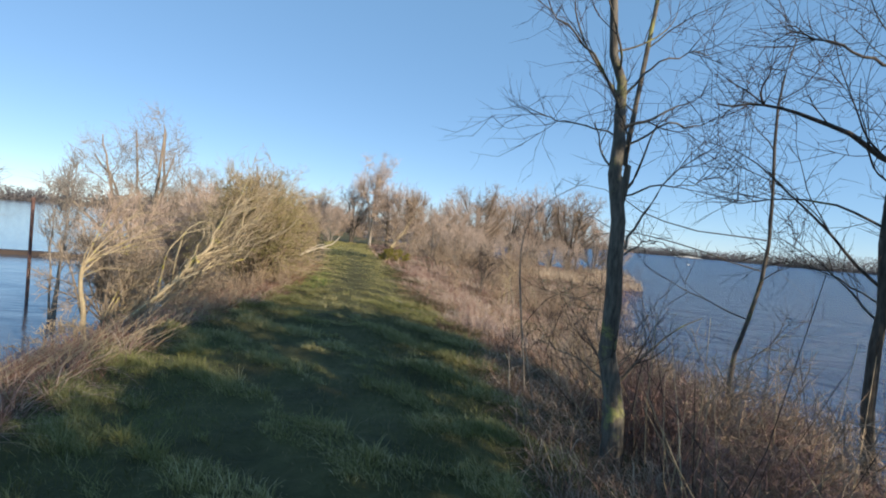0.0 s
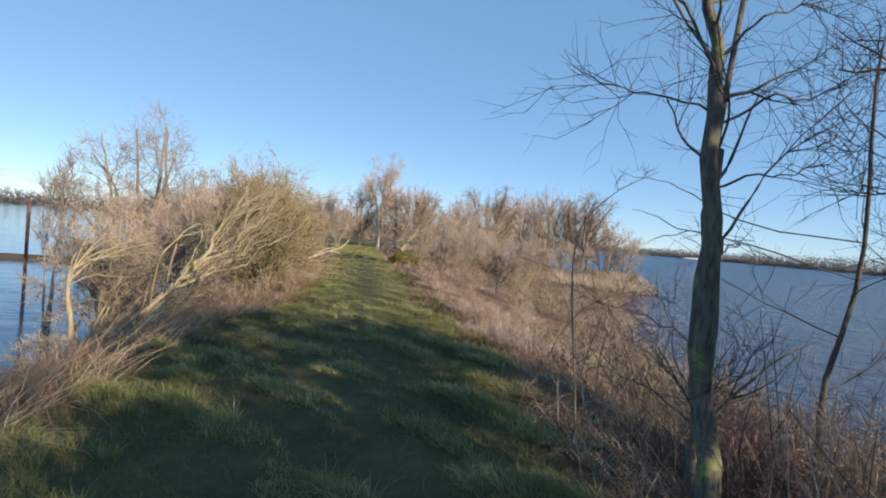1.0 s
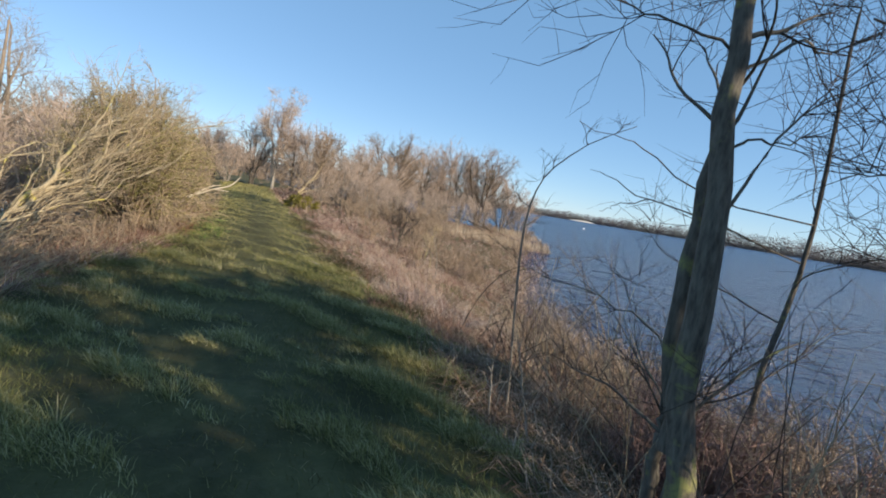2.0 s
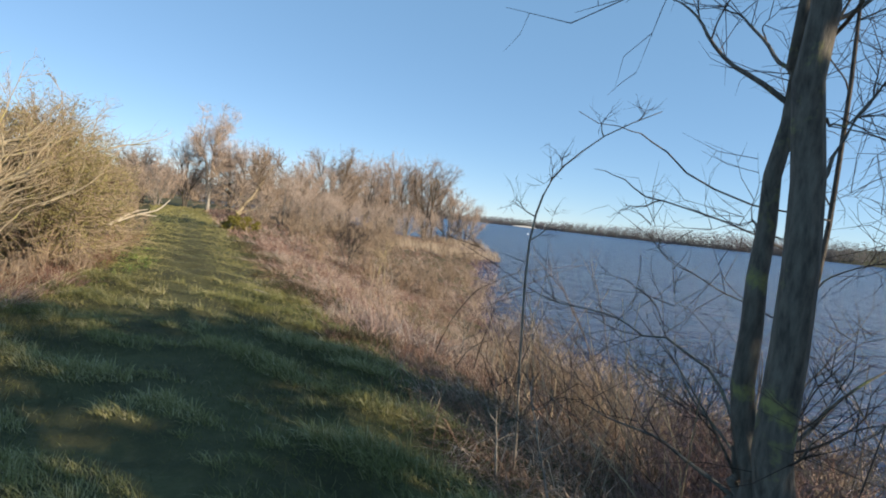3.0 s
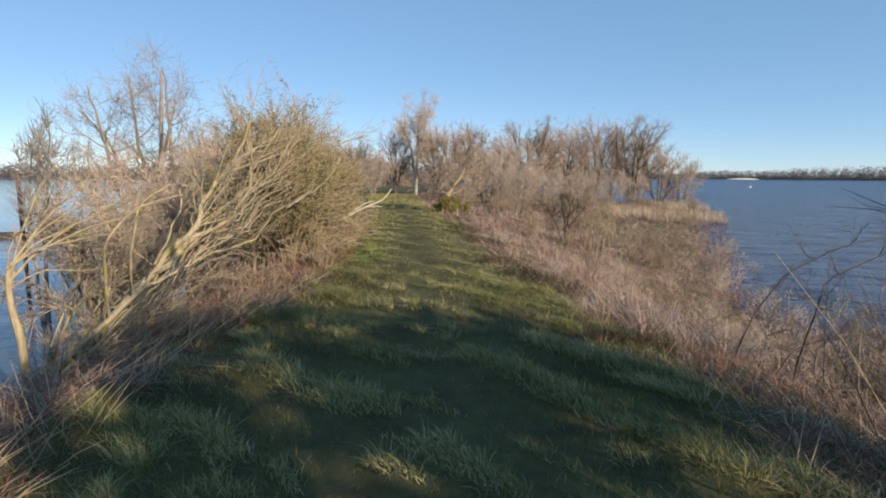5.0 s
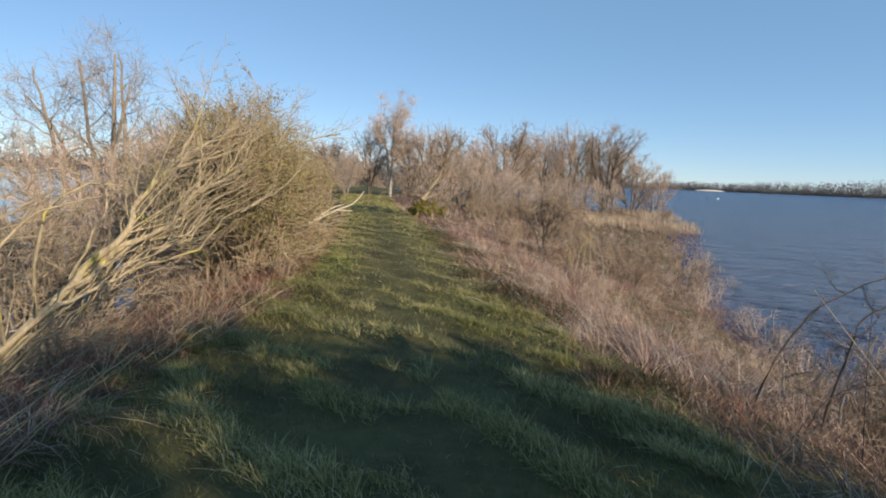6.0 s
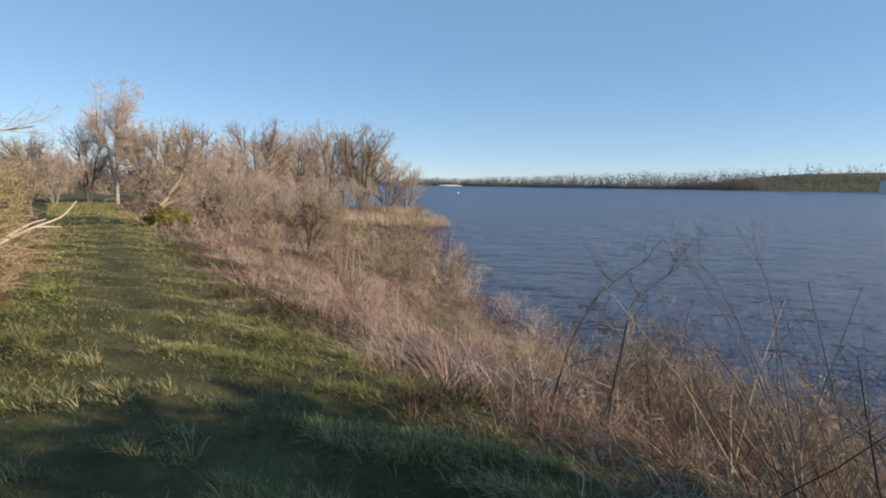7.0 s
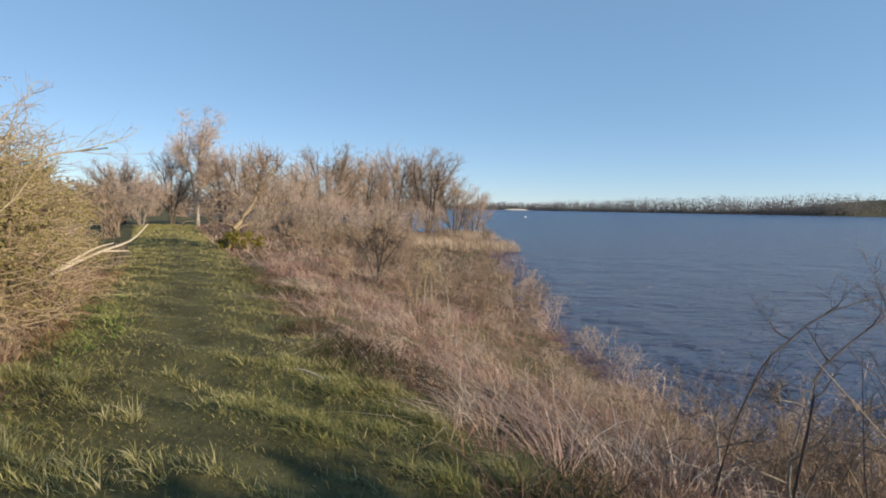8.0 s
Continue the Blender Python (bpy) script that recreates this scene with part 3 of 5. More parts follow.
thing("weeds", raw_mesh("weeds", *blades(rng, weeds, rng.uniform(0.08, 0.24, len(weeds)), rng.uniform(0.01, 0.022, len(weeds)), rng.uniform(0.4, 1.8, len(weeds))), M_YLEAF),
      "yellow-green weeds on the lake bank", "weeds", kind="stuff")

# ---- dead reeds and brambles on the two slopes ----
def right_slope(x, y):
    return (x > np.interp(y, ROW_Y, RIGHT_EDGE) - 0.1) & (x < np.interp(y, SHORE_Y, RIGHT_SHORE) + 0.5)


def left_slope(x, y):
    return (x < np.interp(y, ROW_Y, LEFT_EDGE) + 0.15) & (x > np.interp(y, ROW_Y, LEFT_SHORE) + 0.3)


def lodged(x, y):
    """The way in which the dead stalks were laid by wind and snow, patch by patch."""
    w = wavy(x, y, 0.8, 26)
    return 0.55 * np.cos(2.2 * w + 2.6), 0.55 * np.sin(2.2 * w + 2.6)


r1 = scatter(rng, 58000, -1.5, 7.5, 1.0, 26.0, lambda x, y, u: right_slope(x, y) & (u < (0.55 + 0.6 * wavy(x, y, 1.3, 6)) * (1 - 0.5 * sstep(0.9, 0.2, x - np.interp(y, ROW_Y, RIGHT_EDGE)))))
edge = r1[:, 0] - np.interp(r1[:, 1], ROW_Y, RIGHT_EDGE)
ln = (0.16 + 0.26 * sstep(0, 1.4, edge) + 0.06 * sstep(1.8, 3.6, edge)) * rng.uniform(0.45, 1.25, len(r1)) * (0.85 + 0.5 * wavy(r1[:, 0], r1[:, 1], 0.9, 12))
lie = lodged(r1[:, 0], r1[:, 1])
thing("reeds", raw_mesh("reeds", *blades(rng, r1, ln, rng.uniform(0.004, 0.009, len(r1)), rng.uniform(0.2, 2.4, len(r1)), (2.3 * lie[0], 2.3 * lie[1]), 1.4), M_REED),
      "tangled brown dead reeds on the lake bank", "reeds", kind="stuff")
r4 = scatter(rng, 75000, 0.8, 7.2, 2.5, 14.0, lambda x, y, u: right_slope(x, y) & (u < 0.75 + 0.4 * wavy(x, y, 1.8, 27)))
lie = lodged(r4[:, 0], r4[:, 1])
thing("reeds", raw_mesh("reeds", *blades(rng, r4, rng.uniform(0.14, 0.42, len(r4)), rng.uniform(0.004, 0.009, len(r4)), rng.uniform(0.2, 2.2, len(r4)), (2.0 * lie[0], 2.0 * lie[1]), 1.3), M_OLDREED),
      "matted grey-brown dead reeds down to the water", "reeds", kind="stuff")
t1 = scatter(rng, 2200, -1.5, 7.5, 1.0, 30.0, lambda x, y, u: right_slope(x, y) & (u < (0.55 + 0.7 * wavy(x, y, 1.7, 16)) * (0.25 + 0.75 * sstep(9.5, 13, y))))
edge = t1[:, 0] - np.interp(t1[:, 1], ROW_Y, RIGHT_EDGE)
lie = np.stack(lodged(t1[:, 0], t1[:, 1]), -1)
thing("sedge", raw_mesh("sedge", *tussocks(rng, t1, 36, (0.28 + 0.3 * sstep(0, 1.6, edge) - 0.2 * sstep(1.8, 3.5, edge)) * rng.uniform(0.5, 1.1, len(t1)), 0.0045, 0.15, 1.5, np.repeat(lie * 2.6, 36, 0)), M_REED),
      "drooping straw-brown tussocks of dead sedge", "sedge", kind="stuff")
t3 = scatter(rng, 1200, -1.5, 6.5, 10.5, 27.0, lambda x, y, u: right_slope(x, y) & (u < 1.3 * wavy(x, y, 2.4, 46) + 0.05))
lie = np.stack(lodged(t3[:, 0], t3[:, 1]), -1)
thing("sedge", raw_mesh("sedge", *tussocks(rng, t3, 28, rng.uniform(0.25, 0.5, len(t3)), 0.0065, 0.18, 1.6, np.repeat(lie * 3.0, 28, 0)), M_PALE_REED),
      "matted pale straw tussocks laid flat by the wind", "sedge", kind="stuff")
t4 = scatter(rng, 1600, -1.6, 4.2, 10.5, 24.0, lambda x, y, u: right_slope(x, y) & (x > np.interp(y, ROW_Y, RIGHT_EDGE) + 0.55 + 0.5 * wavy(x, y, 1.3, 57)) & (x < np.interp(y, ROW_Y, RIGHT_EDGE) + 2.8) & (u < 0.1 + 1.1 * wavy(x, y, 1.6, 56)))
lie = np.stack(lodged(t4[:, 0], t4[:, 1]), -1)
thing("sedge", raw_mesh("sedge", *tussocks(rng, t4, 26, rng.uniform(0.26, 0.55, len(t4)), 0.0062, 0.2, 1.6, np.repeat(lie * 3.0, 26, 0)), M_STRAW),
      "bleached straw-coloured tussocks along the edge of the grass", "sedge", kind="stuff")
back = scatter(rng, 9000, -8.0, 7.6, -8.0, 1.6, lambda x, y, u: right_slope(x, y) | left_slope(x, y))
thing("reeds", raw_mesh("reeds", *blades(rng, back, rng.uniform(0.25, 0.6, len(back)), rng.uniform(0.006, 0.013, len(back)), rng.uniform(0.3, 2.2, len(back)), (0.1, 0.1), 1.1), M_REED),
      "brown dead reeds on both banks", "reeds", kind="stuff")
scrub = scatter(rng, 46000, -1.8, 7.0, 2.0, 27.0, lambda x, y, u: right_slope(x, y) & (u < 1.2 * wavy(x, y, 2.1, 36) + 0.1))
thing("brambles", raw_mesh("brambles", *blades(rng, scrub, rng.uniform(0.2, 0.55, len(scrub)), rng.uniform(0.003, 0.007, len(scrub)), rng.uniform(0.3, 2.4, len(scrub)), (0.1, -0.1), 1.0), M_BRAMBLE),
      "patches of dark reddish bramble among the reeds", "brambles", kind="stuff")
# Dark band along the crest: brambles, with the edge's shade in their colour.
edging = scatter(rng, 62000, -2.6, 1.9, 10.0, 22.0, lambda x, y, u: (np.abs(x - np.interp(y, ROW_Y, RIGHT_EDGE) - 0.35 - 0.35 * wavy(x, y, 1.1, 97)) < 0.5) & (u < 1.2 * wavy(x, y, 1.5, 98) + 0.3))
thing("brambles", raw_mesh("brambles", *blades(rng, edging, rng.uniform(0.1, 0.36, len(edging)), rng.uniform(0.005, 0.012, len(edging)), rng.uniform(0.4, 2.2, len(edging)), (0, 0), 1.0), M_SHADEBR),
      "brown-green brambles along the edge of the path, darkened for shade", "brambles", kind="stuff")
r2 = scatter(rng, 60000, -7.0, 27.0, 23.0, 78.0, lambda x, y, u: right_slope(x, y))
ln = rng.uniform(0.2, 0.6, len(r2))
thing("reeds", raw_mesh("reeds", *blades(rng, r2, ln, rng.uniform(0.012, 0.03, len(r2)), rng.uniform(0.3, 2.2, len(r2)), tuple(1.6 * w for w in lodged(r2[:, 0], r2[:, 1])), 1.1), M_REED),
      "brown reed bed along the bay", "reeds", kind="stuff")
r3 = scatter(rng, 30000, -2, 26.5, 34.0, 77.0, lambda x, y, u: right_slope(x, y) & ((np.abs(y - 48 - 0.2 * x) < 4) | ((x > 18) & (y > 64))))
thing("reeds", raw_mesh("reeds", *blades(rng, r3, rng.uniform(0.5, 1.1, len(r3)), rng.uniform(0.015, 0.035, len(r3)), rng.uniform(0.05, 0.35, len(r3)), (-0.1, 0), 0.5), M_PALE_REED),
      "pale straw-coloured reeds at the water", "reeds", kind="stuff")
l1 = scatter(rng, 70000, -9.0, -2.4, 1.5, 22.0, lambda x, y, u: left_slope(x, y) & (u < 0.6 + 0.5 * wavy(x, y, 1.5, 7)))
edge = np.interp(l1[:, 1], ROW_Y, LEFT_EDGE) - l1[:, 0]
ln = (0.2 + 0.35 * sstep(0, 0.8, edge)) * rng.uniform(0.5, 1.3, len(l1))
thing("brambles", raw_mesh("brambles", *blades(rng, l1, ln, rng.uniform(0.003, 0.008, len(l1)), rng.uniform(0.3, 2.0, len(l1)), (0.25, 0.1), 1.2), M_BRAMBLE),
      "reddish brown dead brambles and stalks", "brambles", kind="stuff")


t2 = scatter(rng, 1000, -8.0, -2.5, 1.2, 13.0, lambda x, y, u: left_slope(x, y) & (u < 0.6 + 0.6 * wavy(x, y, 1.9, 17)))
thing("sedge", raw_mesh("sedge", *tussocks(rng, t2, 36, rng.uniform(0.2, 0.45, len(t2)), 0.006, 0.1, 1.4, (0.45, 0.1)), M_REED),
      "drooping pale tussocks of dead grass", "sedge", kind="stuff")


def upright_stalks(seed, n, x0, x1, y0, y1, keep, h0, h1, r, material, name, label, group=""):
    g = np.random.RandomState(seed)
    roots = scatter(g, n, x0, x1, y0, y1, keep)
    k = len(roots)
    hgt = g.uniform(h0, h1, k)[:, None]
    d = unit(np.stack([g.normal(-0.1, 0.45, k), g.normal(0, 0.45, k), np.ones(k)], -1))
    p = np.stack([roots, roots + d * hgt * 0.5, roots + d * hgt + g.normal(0, 0.06, (k, 3))], 1)
    return thing(name, raw_mesh(name, *tubes(p, np.tile([r, r * 0.8, r * 0.4], (k, 1)), 4), material), label, "stalks", group, "stuff")


upright_stalks(31, 260, 0.3, 5.2, 2, 22, lambda x, y, u: right_slope(x, y), 0.4, 0.9, 0.0028, M_STRAWTWIG, "stalks", "thin pale dead stalks among the reeds")
upright_stalks(33, 110, 1.6, 5.0, 2.6, 9.5, lambda x, y, u: right_slope(x, y), 0.8, 1.9, 0.0045, M_TWIG, "shoots", "thin dark upright shoots on the bank")
upright_stalks(34, 190, 1.7, 4.6, 3.4, 9.0, lambda x, y, u: right_slope(x, y), 0.6, 1.8, 0.005, M_STRAWTWIG, "shoots", "thin pale upright shoots on the bank")
upright_stalks(32, 260, -5.0, -2.6, 2, 12, lambda x, y, u: left_slope(x, y), 0.25, 0.6, 0.003, M_STRAWTWIG, "stalks", "pale dead stalks on the bank")


lean_at = scatter(rng, 520, -5.8, -3.2, 4.5, 11.5, lambda x, y, u: left_slope(x, y) & (u < 0.7 + 0.5 * wavy(x, y, 1.2, 91)))
hgt = rng.uniform(0.35, 0.95, len(lean_at))[:, None]
way = unit(np.stack([rng.normal(0.75, 0.25, len(lean_at)), rng.normal(0.25, 0.3, len(lean_at)), np.full(len(lean_at), 0.8)], -1))
thing("stalks", raw_mesh("stalks", *tubes(np.stack([lean_at, lean_at + way * hgt * 0.5, lean_at + way * hgt * np.array([1.1, 1.1, 0.9])], 1), np.tile([0.004, 0.0032, 0.0015], (len(lean_at), 1)), 4), M_STRAWTWIG),
      "long pale dead stalks leaning over the edge of the grass", "stalks", kind="stuff")


# ---- bushes ----
def bush(name, label, centre, size, seed, leafmat, twigmat, stems=40, leaves=30000, leaf=0.035, shell=0.55, group="", per=14, twig_r=0.005, whole=True, low=0.3, leaf_low=0.0, el_low=0.0):
    """A dense round bush: many stems fanning from its foot, twigs and small leaves, ragged at the outside."""
    g = np.random.RandomState(seed)
    c, s = np.array(centre, float), np.array(size, float)
    ob = tagged(new(name), label, "bush", group)
    ob.location = c
    paths = []
    for i in range(stems):
        u, az = math.sqrt(g.uniform(0, 1)), g.uniform(0, 2 * math.pi)
        el = max(el_low, math.acos(u) if i % 3 else g.uniform(0.1, 1.3))
        tip = np.array([math.cos(az) * math.cos(el), math.sin(az) * math.cos(el), 0.15 + 0.85 * math.sin(el)]) * s * g.uniform(0.78, 1.02)
        foot = np.array([g.normal(0, 0.25), g.normal(0, 0.25), 0.0])
        midp = foot * 0.4 + tip * 0.5 + np.array([0, 0, 0.18 * s[2]]) + g.normal(0, 0.12, 3)
        paths.append(spline([foot, midp, tip], 8))
    paths = np.array(paths)
    if not whole:
        tagged(child("framework", raw_mesh("framework", *tubes(paths, np.tile(np.linspace(2.2, 0.8, 8) * twig_r, (stems, 1)), 3), twigmat, True), ob), kind="stuff")
    for q in paths if whole else ():
        child("stem", raw_mesh("stem", *tubes([q], [np.linspace(0.03, 0.006, 8) * min(1.0, s[2] / 2.4)], 5), twigmat, True), ob)
    tp, trd = twig_cloud(g, list(paths), per, 0.5 * s.mean() / 2.4, twig_r, 0.8, 0.1, low, 2)
    tagged(child("crown", raw_mesh("crown", *ribbons(g, tp, trd), twigmat), ob), kind="stuff")
    if leaves:
        src = tp.reshape(-1, 3)
        root = src[g.randint(0, len(src), leaves)] + g.normal(0, 0.025, (leaves, 3))
        keep = (np.linalg.norm(root / s, axis=1) > shell * g.uniform(0.3, 1.1, leaves)) & (root[:, 2] > 0.03 + leaf_low * s[2])
        root = root[keep]
        k = len(root)
        a = unit(g.normal(0, 1, (k, 3)))
        b = unit(np.cross(a, g.normal(0, 1, (k, 3))))
        z = leaf * g.uniform(0.6, 1.4, k)[:, None]
        v = np.stack([root - a * z * 0.5, root + b * z * 0.32, root + a * z * 0.5, root - b * z * 0.32], 1).reshape(-1, 3)
        f = np.arange(k)[:, None] * 4 + np.array([[0, 1, 2, 3]])
        tagged(child("foliage", raw_mesh("foliage", v, f, leafmat), ob), kind="stuff")
    return ob


bush("hawthorn_bush", "dense olive-brown hawthorn bush above the path", (-4.95, 14.9, hz(-4.9, 14.9, -0.1)), (1.65, 2.45, 3.5), 41, M_LEAF, M_BROWN, 110, 112000, 0.026, low=0.05)
near_bush = bpy.data.objects["hawthorn_bush"]
gh = np.random.RandomState(45)
n = 560
az, el = gh.uniform(-2.2, 1.2, n), np.arcsin(gh.uniform(0.2, 0.97, n))
root = np.stack([np.cos(az) * np.cos(el) * 1.65, np.sin(az) * np.cos(el) * 2.45, 0.15 + np.sin(el) * 3.2], -1) * gh.uniform(0.72, 1.0, n)[:, None]
way = unit(np.stack([gh.normal(0.75, 0.35, n), gh.normal(0.25, 0.4, n), gh.normal(0.12, 0.3, n)], -1))
ln = gh.uniform(0.18, 0.55, n)[:, None]
paths = np.stack([root, root + way * ln * 0.5 + gh.normal(0, 0.015, (n, 3)), root + way * ln + gh.normal(0, 0.03, (n, 3))], 1)
tagged(child("twig_spray", raw_mesh("twig_spray", *tubes(paths, np.tile([0.0048, 0.0036, 0.0014], (n, 1)), 4), M_STRAWTWIG, True), near_bush, "pale dead twigs"), kind="stuff")
bush("hawthorn_bush", "yellow-green hawthorn bush beside the path", (-6.5, 19.8, hz(-6.2, 19.8, -0.1)), (2.1, 3.2, 3.2), 42, M_YLEAF, M_BROWN, 50, 52000, 0.028, low=0.05)
bush("hawthorn_bush", "yellow-green hawthorn bush further along the path", (-8.6, 26.5, hz(-8.0, 26.5, -0.1)), (2.2, 3.8, 3.0), 43, M_YLEAF, M_BROWN, 40, 26000, 0.05)
bush("gorse_bush", "small yellow-green bush under a leaning stump", (-2.6, 28.6, hz(-2.6, 28.6)), (0.8, 0.8, 0.8), 44, M_YLEAF, M_BROWN, 18, 6000, 0.05)
for i, (x, y, w, h) in enumerate([(-8.2, 18.0, 2.0, 4.4), (-10.0, 21.0, 2.3, 5.2), (-8.4, 23.5, 2.1, 5.2), (-11.5, 25.0, 2.3, 5.3), (-9.3, 16.4, 1.9, 4.3), (-8.1, 13.9, 1.7, 3.3), (-7.4, 16.6, 1.9, 4.2), (-9.6, 23.0, 2.0, 5.4)]):
    bush("willow_shrub", "bare pinkish-brown willow shrub on the bank", (x, y, hz(x, y, -0.1)), (w, w, h), 50 + i, M_LEAF, M_WILLOW if i % 2 else M_MAUVE, 50, 0, twig_r=0.007, per=18, group="willow shrubs")

bush("willow_shrub", "low pale straw-coloured bare willow shrub", (-5.6, 8.8, hz(-5.6, 8.8, -0.1)), (0.9, 1.0, 0.7), 59, M_LEAF, M_STRAWTWIG, 30, 0, twig_r=0.006, per=8, group="willow shrubs")


def bent_shrub(label, foot, seed, n, reach, rise, mats):
    """Stems that spring from one foot and are all bent over to the same side, with twigs that follow them."""
    g = np.random.RandomState(seed)
    ob = tagged(new("willow_shrub"), label, "bush", "willow shrubs")
    ob.location = foot
    lines = []
    for i in range(n):
        tip = np.array([reach[0] * g.uniform(0.55, 1.25), reach[1] * g.uniform(-0.2, 1.3), rise * g.uniform(0.15, 1.1)])
        p = spline([(g.normal(0, 0.12), g.normal(0, 0.25), 0), tip * np.array([0.2, 0.2, 0.5]) + g.normal(0, 0.06, 3), tip * np.array([0.5, 0.5, 0.88]) + g.normal(0, 0.06, 3), tip], 12)
        lines.append(p)
        child("stem", raw_mesh("stem", *tubes([p], [g.uniform(0.008, 0.024) * np.linspace(1, 0.25, 12)], 6), mats[0], True), ob)
    tp, tr = twig_cloud(g, lines, 12, 0.5, 0.0055, 0.4, 0.02, 0.25, 2)
    tagged(child("crown", raw_mesh("crown", *tubes(tp, tr, 3), mats[1], True), ob), kind="stuff")


bent_shrub("pale straw-coloured bare willow shrub bent over sideways", (-6.5, 10.6, hz(-6.5, 10.6, -0.1)), 58, 12, (1.25, 0.9), 1.9, (M_PALE, M_STRAWTWIG))
bent_shrub("grey-brown bare willow shrub bent over behind a fallen willow", (-6.3, 12.6, hz(-6.3, 12.6, -0.1)), 60, 20, (1.3, 1.0), 1.7, (M_GREY, M_BROWN))

bent = tagged(new("bent_willow"), "pale bare willow with its boughs bent over sideways", "tree")
bent.location = (-6.67, 10.6, hz(-6.67, 10.6, -0.1))
B0 = np.array(bent.location)
gb = np.random.RandomState(62)
fork = np.array((-6.8, 10.6, 0.25))
p = spline([B0, (-6.7, 10.6, -0.5), (-6.78, 10.6, -0.1), fork, (-6.78, 10.65, 0.5)], 12)
child("trunk", raw_mesh("trunk", *tubes([p - B0], [np.linspace(0.055, 0.03, 12)], 8), M_PALE, True), bent)
lines = []
for tip, r in (((-6.6, 10.9, 1.31), 0.018), ((-6.22, 11.2, 1.39), 0.02), ((-6.12, 11.0, 1.19), 0.017), ((-6.0, 11.1, 1.02), 0.016), ((-5.9, 11.2, 0.95), 0.018), ((-5.52, 10.9, 0.84), 0.016), ((-5.81, 10.9, 0.42), 0.014), ((-6.4, 10.7, 1.1), 0.013), ((-5.7, 11.3, 1.25), 0.014)):
    tip = np.array(tip)
    root = fork + np.array([0.0, 0.0, gb.uniform(-0.25, 0.2)])
    p = spline([root, root * 0.62 + tip * 0.38 + np.array([-0.03, 0.0, 0.12]), tip + gb.normal(0, 0.02, 3), tip + (tip - root) * 0.3 * np.array([1, 1, 0.4])], 12) + gb.normal(0, 0.008, (12, 3))
    child("bough", raw_mesh("bough", *tubes([p - B0], [r * np.linspace(1, 0.2, 12)], 6), M_PALE, True), bent)
    lines.append(p)
    for _ in range(4):
        c = gb.randint(4, 11)
        q, qr = grow(gb, p[c], unit(p[c] - p[c - 1]) + gb.normal(0, 0.22, 3) + np.array([0.2, 0.0, 0.0]), gb.uniform(0.3, 0.8), r * 0.35, 6, 0.06, 0.0)
        child("branch", raw_mesh("branch", *tubes([q - B0], [qr], 4), M_PALE, True), bent)
        lines.append(q)
tp, tr = twig_cloud(gb, lines, 4, 0.3, 0.0026, 0.4, 0.02, 0.3, 1)
tagged(child("crown", raw_mesh("crown", *tubes(tp - B0, tr, 3), M_STRAWTWIG, True), bent), kind="stuff")

# ---- the windblown willow that lies over the bush ----
fallen = tagged(new("fallen_willow"), "pale lichen-covered fallen willow leaning against a bush", "tree")
fallen.location = (-5.0, 10.0, 0.0)
F0 = np.array((-5.0, 10.0, 0.0))
rngf = np.random.RandomState(61)
MAIN = [
    ([(-5.35, 9.3, -0.55), (-4.74, 9.7, 0.2), (-4.71, 10.1, 0.44), (-4.61, 10.4, 0.72), (-4.45, 10.65, 0.97), (-4.42, 10.75, 1.14), (-4.47, 10.95, 1.28), (-4.52, 11.3, 1.45), (-4.53, 11.8, 1.7), (-4.49, 12.0, 1.93), (-4.48, 12.2, 2.18)], 0.044),
    ([(-4.66, 10.2, 0.5), (-4.47, 10.6, 0.82), (-4.2, 10.8, 0.98), (-4.14, 10.95, 1.08), (-4.3, 11.8, 1.33), (-4.39, 12.9, 1.53), (-4.42, 14.0, 1.75), (-4.4, 15.2, 2.02), (-4.18, 16.6, 2.31), (-3.96, 17.8, 2.52)], 0.033),
    ([(-4.53, 11.75, 1.66), (-4.62, 12.5, 1.88), (-4.62, 13.3, 2.09), (-4.71, 14.2, 2.38)], 0.03),
    ([(-4.54, 11.6, 1.58), (-4.52, 12.6, 1.75), (-4.46, 13.8, 2.01), (-4.27, 14.8, 2.46)], 0.026),
    ([(-4.32, 11.9, 1.35), (-4.33, 12.0, 1.74), (-4.43, 12.2, 2.17)], 0.022),
    ([(-4.36, 12.5, 1.4), (-4.27, 12.65, 1.62), (-4.12, 13.0, 2.14)], 0.018),
    ([(-4.4, 13.2, 1.58), (-4.34, 13.5, 1.94), (-4.4, 13.8, 2.24)], 0.018),
    ([(-4.42, 14.0, 1.75), (-4.27, 14.8, 2.22), (-4.24, 15.3, 2.38)], 0.016),
    ([(-3.95, 12.2, 1.1), (-3.86, 12.6, 1.22), (-3.74, 13.2, 1.39), (-3.74, 14.0, 1.66)], 0.014),
    ([(-5.2, 9.3, -0.35), (-4.63, 9.7, 0.33), (-4.43, 10.1, 0.5), (-4.26, 10.5, 0.64)], 0.03),
    ([(-4.65, 10.0, 0.4), (-4.46, 10.1, 0.88), (-4.41, 10.3, 1.17), (-4.51, 10.5, 1.36)], 0.02),
    ([(-4.7, 9.8, 0.2), (-4.52, 9.6, 0.85), (-4.44, 9.7, 1.25), (-4.37, 10.0, 1.43), (-4.24, 10.3, 1.43)], 0.018),
    ([(-4.8, 9.6, 0.1), (-4.5, 9.2, 0.84), (-4.35, 9.2, 1.12), (-4.22, 9.4, 1.28), (-4.05, 9.7, 1.36)], 0.016),
]
stems = []
